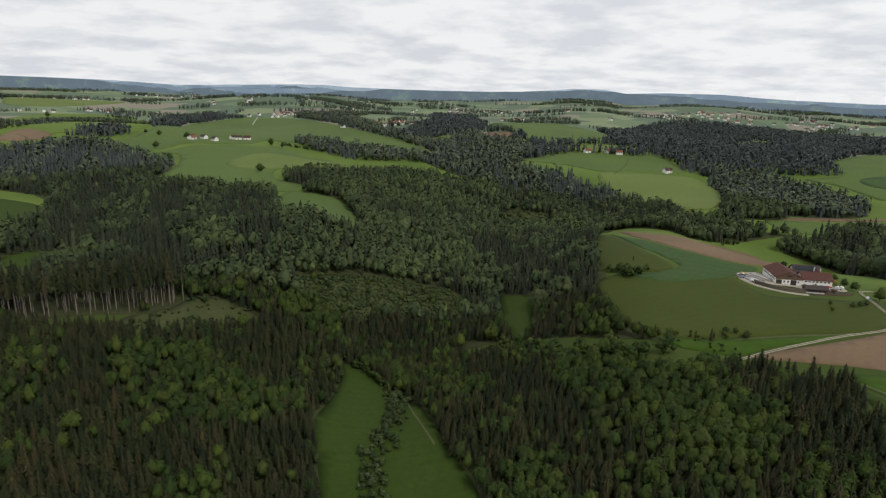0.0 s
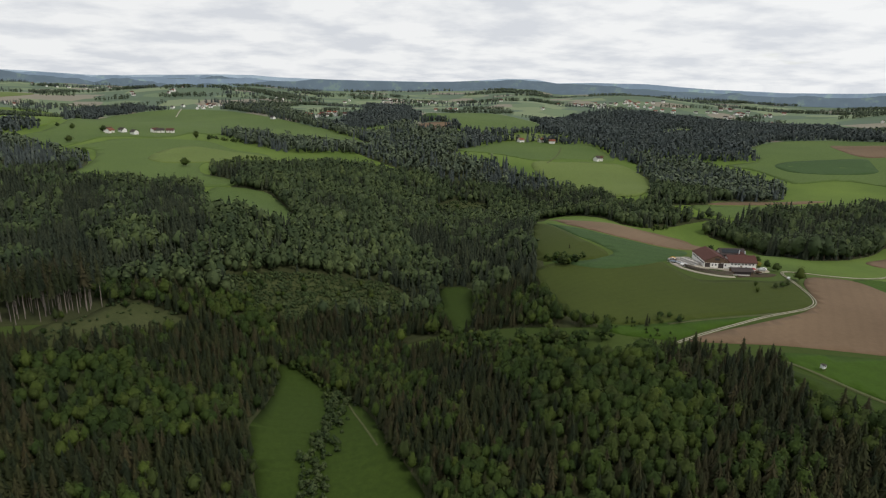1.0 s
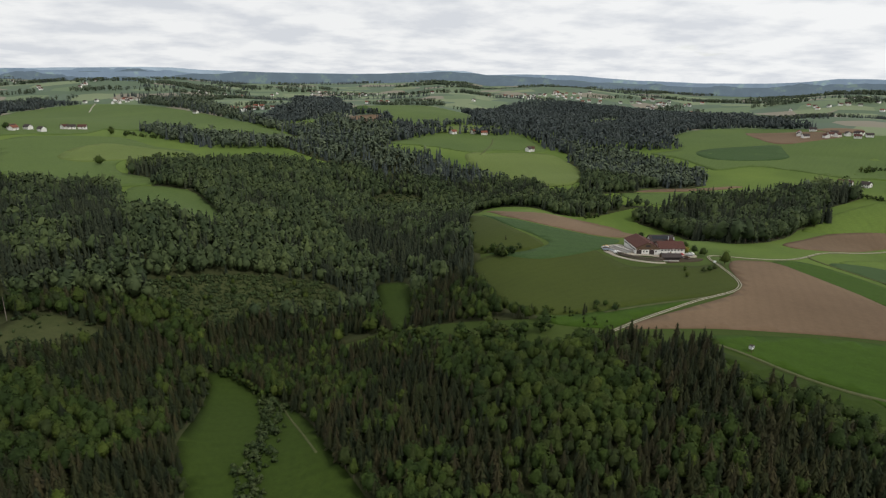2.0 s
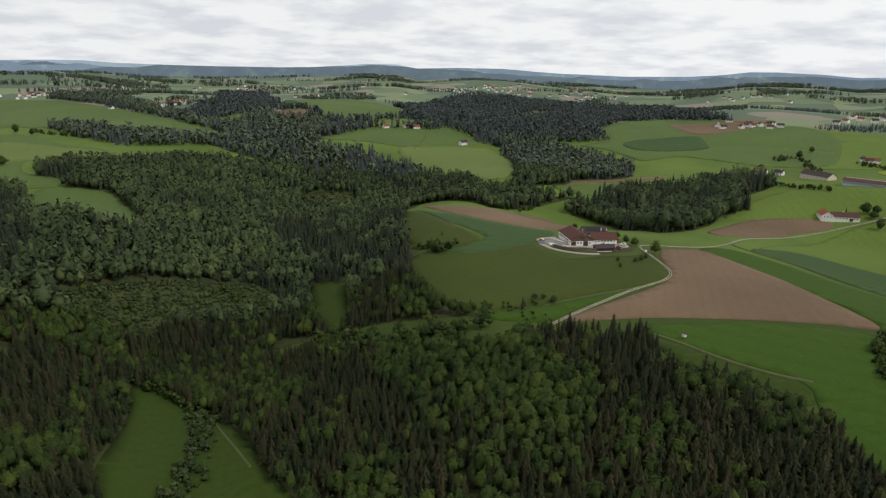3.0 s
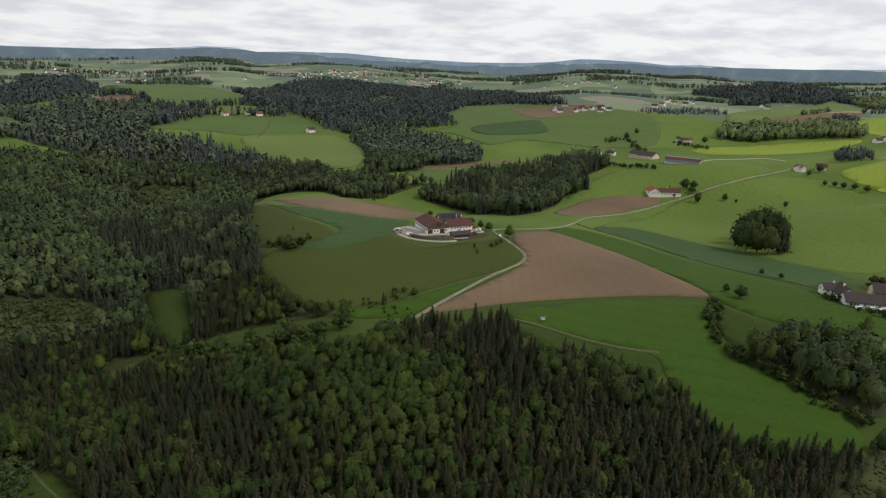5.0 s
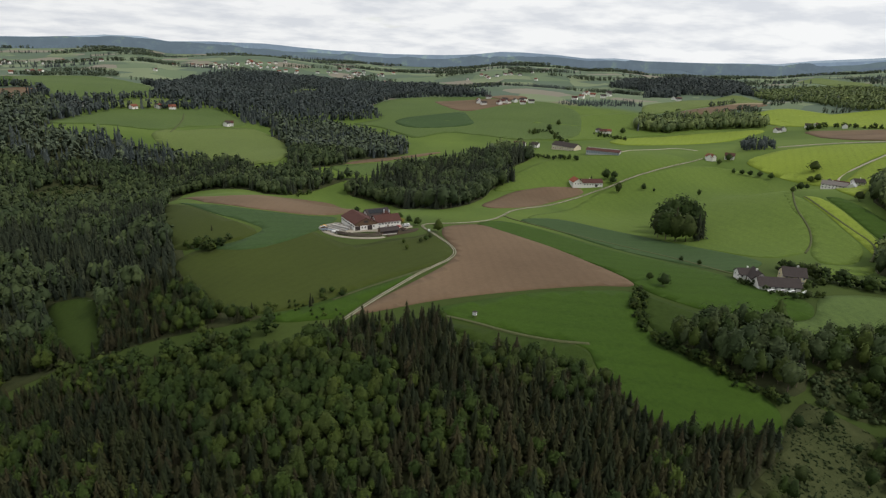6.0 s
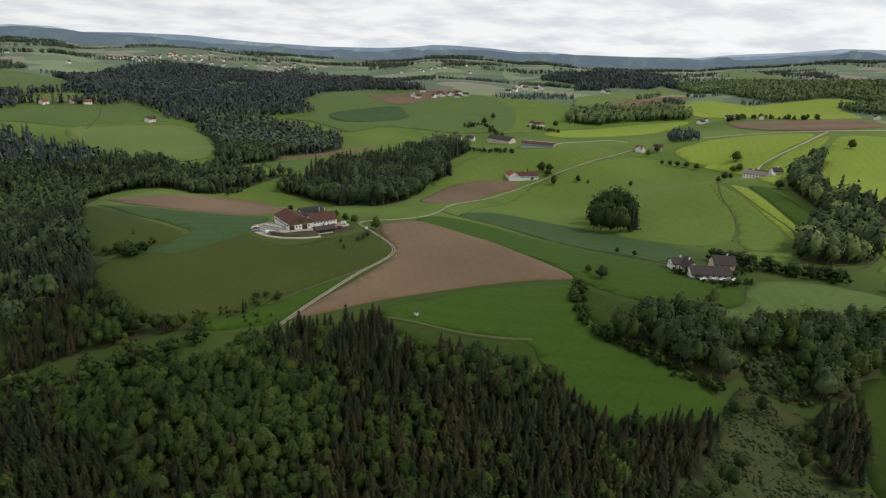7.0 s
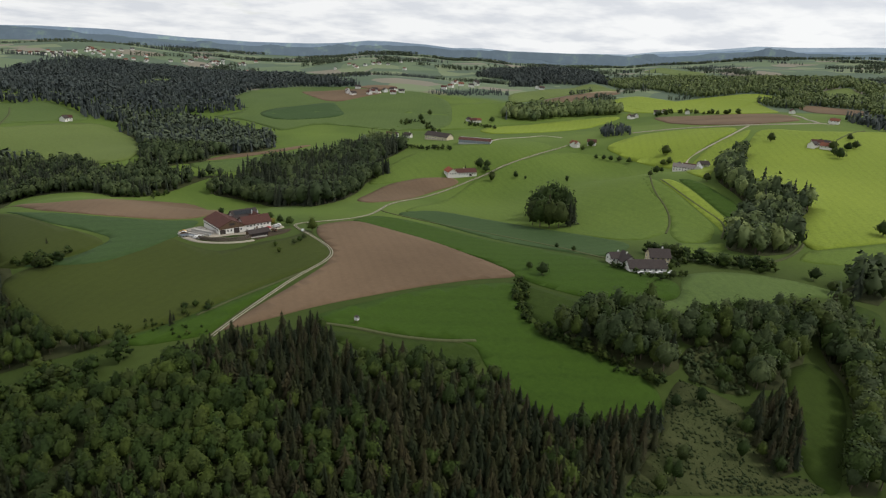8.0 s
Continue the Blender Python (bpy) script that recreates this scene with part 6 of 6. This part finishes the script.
for _vx, _vy, _sp, _n in VILLAGES:
    for _ in range(_n):
        _k = _rng.randrange(3)
        _x, _y = _vx + _rng.gauss(0, _sp), _vy + _rng.gauss(0, _sp * 0.6)
        _m = pose(_x, _y, float(height(_x, _y)) + 0.8, 0, 0, _rng.uniform(0, 180))
        if _first[_k]:
            _src[_k].matrix_basis, _first[_k] = _m, False
        else:
            copy_thing(_src[_k], _m)


# ---- far woods ----
def far_woods():
    """Strips and blots of wood in the far country."""
    rng = np.random.default_rng(21)
    lots, woods = [], 0
    s_xy, b_xy = [], []
    while woods < 300:
        az, r = radians(rng.uniform(-44, 98)), rng.uniform(1500, 4500)
        cx, cy = r * math.sin(az), r * math.cos(az)
        if any(inside(p, np.array([cx]), np.array([cy]))[0] for _, _, p in WOODS):
            continue
        woods += 1
        long, wide, turn = rng.uniform(60, 260) * (0.7 + r / 4500), rng.uniform(14, 45) * (0.6 + r / 3500), -az + rng.normal(0, 0.45)
        gap = 11.0 if r < 2400 else 17
        n = int(long * wide * 1.5 / gap ** 2)
        spin, rad = rng.uniform(0, 2 * np.pi, n), 0.6 * np.sqrt(rng.uniform(0, 1, n))
        u = np.column_stack([rad * np.cos(spin), rad * np.sin(spin)]) + rng.normal(0, 0.03, (n, 2))
        x = cx + u[:, 0] * long * math.cos(turn) - u[:, 1] * wide * math.sin(turn)
        y = cy + u[:, 0] * long * math.sin(turn) + u[:, 1] * wide * math.cos(turn)
        (s_xy if rng.random() < 0.3 else b_xy).append(np.column_stack([x, y]))
    keep = []
    for xy in (np.concatenate(s_xy), np.concatenate(b_xy)):
        k = np.hypot(xy[:, 0], xy[:, 1]) < 4700
        for p in OPEN:
            k &= ~inside(p, xy[:, 0], xy[:, 1])
        xy = xy[k]
        big = np.where(np.hypot(xy[:, 0], xy[:, 1]) > 2400, 1.35, 1.0)
        keep.append((xy, rng.uniform(8, 13, len(xy)) * big))
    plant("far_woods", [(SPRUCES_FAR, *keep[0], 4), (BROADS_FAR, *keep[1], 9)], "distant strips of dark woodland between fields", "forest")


far_woods()


# ---- the last ridges, a plain backdrop of distance, haze glowing in its colour ----
def ridge(radius, lift, rough, colour, seed, drop=0.0):
    m, N, L, b = shader("hazy_distance", 1.0)
    pos = N("ShaderNodeNewGeometry").outputs["Position"]
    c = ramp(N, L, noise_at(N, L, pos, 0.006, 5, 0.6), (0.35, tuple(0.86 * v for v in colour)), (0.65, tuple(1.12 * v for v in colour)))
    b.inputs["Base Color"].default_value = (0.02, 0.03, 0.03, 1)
    # the ridge gives off its own haze colour as emission
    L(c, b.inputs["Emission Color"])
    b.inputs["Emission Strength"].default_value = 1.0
    az = np.arange(-60, 112, 0.25)
    up = np.interp(az, SKYLINE_AZ, SKYLINE_UP) + lift
    up += rough * (np.sin(az * 0.41 + seed) + 0.6 * np.sin(az * 0.97 + 2 * seed) + 0.3 * np.sin(az * 2.3 + seed) + 0.12 * np.sin(az * 6.1 + seed))
    a = np.radians(az)
    top = 180 + radius * np.tan(np.radians(up))
    v = np.concatenate([np.stack([radius * np.sin(a), radius * np.cos(a), np.full(len(a), 20.0)], -1), np.stack([radius * np.sin(a), radius * np.cos(a), top], -1), np.stack([(radius + 60) * np.sin(a), (radius + 60) * np.cos(a), top - 20], -1)])
    n = len(a)
    f = np.array([(o + k + 1, o + k, o + n + k, o + n + k + 1) for o in (0, n) for k in range(n - 1)])
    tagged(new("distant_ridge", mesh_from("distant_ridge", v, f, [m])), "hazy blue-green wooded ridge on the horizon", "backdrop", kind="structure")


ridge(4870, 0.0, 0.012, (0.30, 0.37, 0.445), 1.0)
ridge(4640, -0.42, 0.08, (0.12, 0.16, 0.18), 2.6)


def far_hill(k, az, top, half, deep, radius, tone):
    """One wooded hill of the backdrop, with an uneven outline."""
    # blue haze mixed into each tone, then emitted by the hill
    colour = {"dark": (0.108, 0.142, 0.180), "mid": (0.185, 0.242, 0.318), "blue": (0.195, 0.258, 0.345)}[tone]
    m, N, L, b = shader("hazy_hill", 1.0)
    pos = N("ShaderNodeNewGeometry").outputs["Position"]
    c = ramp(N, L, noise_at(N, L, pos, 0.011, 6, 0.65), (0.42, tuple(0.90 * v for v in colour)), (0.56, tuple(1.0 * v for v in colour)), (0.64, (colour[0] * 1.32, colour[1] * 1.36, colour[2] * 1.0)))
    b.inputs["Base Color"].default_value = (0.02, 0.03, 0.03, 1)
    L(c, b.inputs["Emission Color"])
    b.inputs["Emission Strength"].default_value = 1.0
    u = np.linspace(-1.25, 1.25, 120)
    up = top - deep * (1 - np.exp(-(1.35 * u) ** 2) * 1.18 + 0.18 * np.cos(3 * u + k)) * 0.9
    up -= 6.0 * np.maximum(0, np.abs(u) - 0.7) ** 2
    up += 0.05 * np.sin(u * 7 + k) + 0.03 * np.sin(u * 15 + 3 * k) + 0.02 * np.sin(u * 23 + 2 * k) + 0.012 * np.sin(u * 61 + k)
    up = np.minimum(up, np.interp(az + half * u, SKYLINE_AZ, SKYLINE_UP) - 0.03 - 0.15 * (k % 3))
    a = np.radians(az + half * u)
    z = 180 + radius * np.tan(np.radians(up))
    ring = lambda r, h: np.stack([r * np.sin(a), r * np.cos(a), h], -1)
    v = np.concatenate([ring(radius - 40, np.full(len(a), 40.0)), ring(radius, z), ring(radius + 60, z - 30)])
    n = len(a)
    f = np.array([(o + q + 1, o + q, o + n + q, o + n + q + 1) for o in (0, n) for q in range(n - 1)])
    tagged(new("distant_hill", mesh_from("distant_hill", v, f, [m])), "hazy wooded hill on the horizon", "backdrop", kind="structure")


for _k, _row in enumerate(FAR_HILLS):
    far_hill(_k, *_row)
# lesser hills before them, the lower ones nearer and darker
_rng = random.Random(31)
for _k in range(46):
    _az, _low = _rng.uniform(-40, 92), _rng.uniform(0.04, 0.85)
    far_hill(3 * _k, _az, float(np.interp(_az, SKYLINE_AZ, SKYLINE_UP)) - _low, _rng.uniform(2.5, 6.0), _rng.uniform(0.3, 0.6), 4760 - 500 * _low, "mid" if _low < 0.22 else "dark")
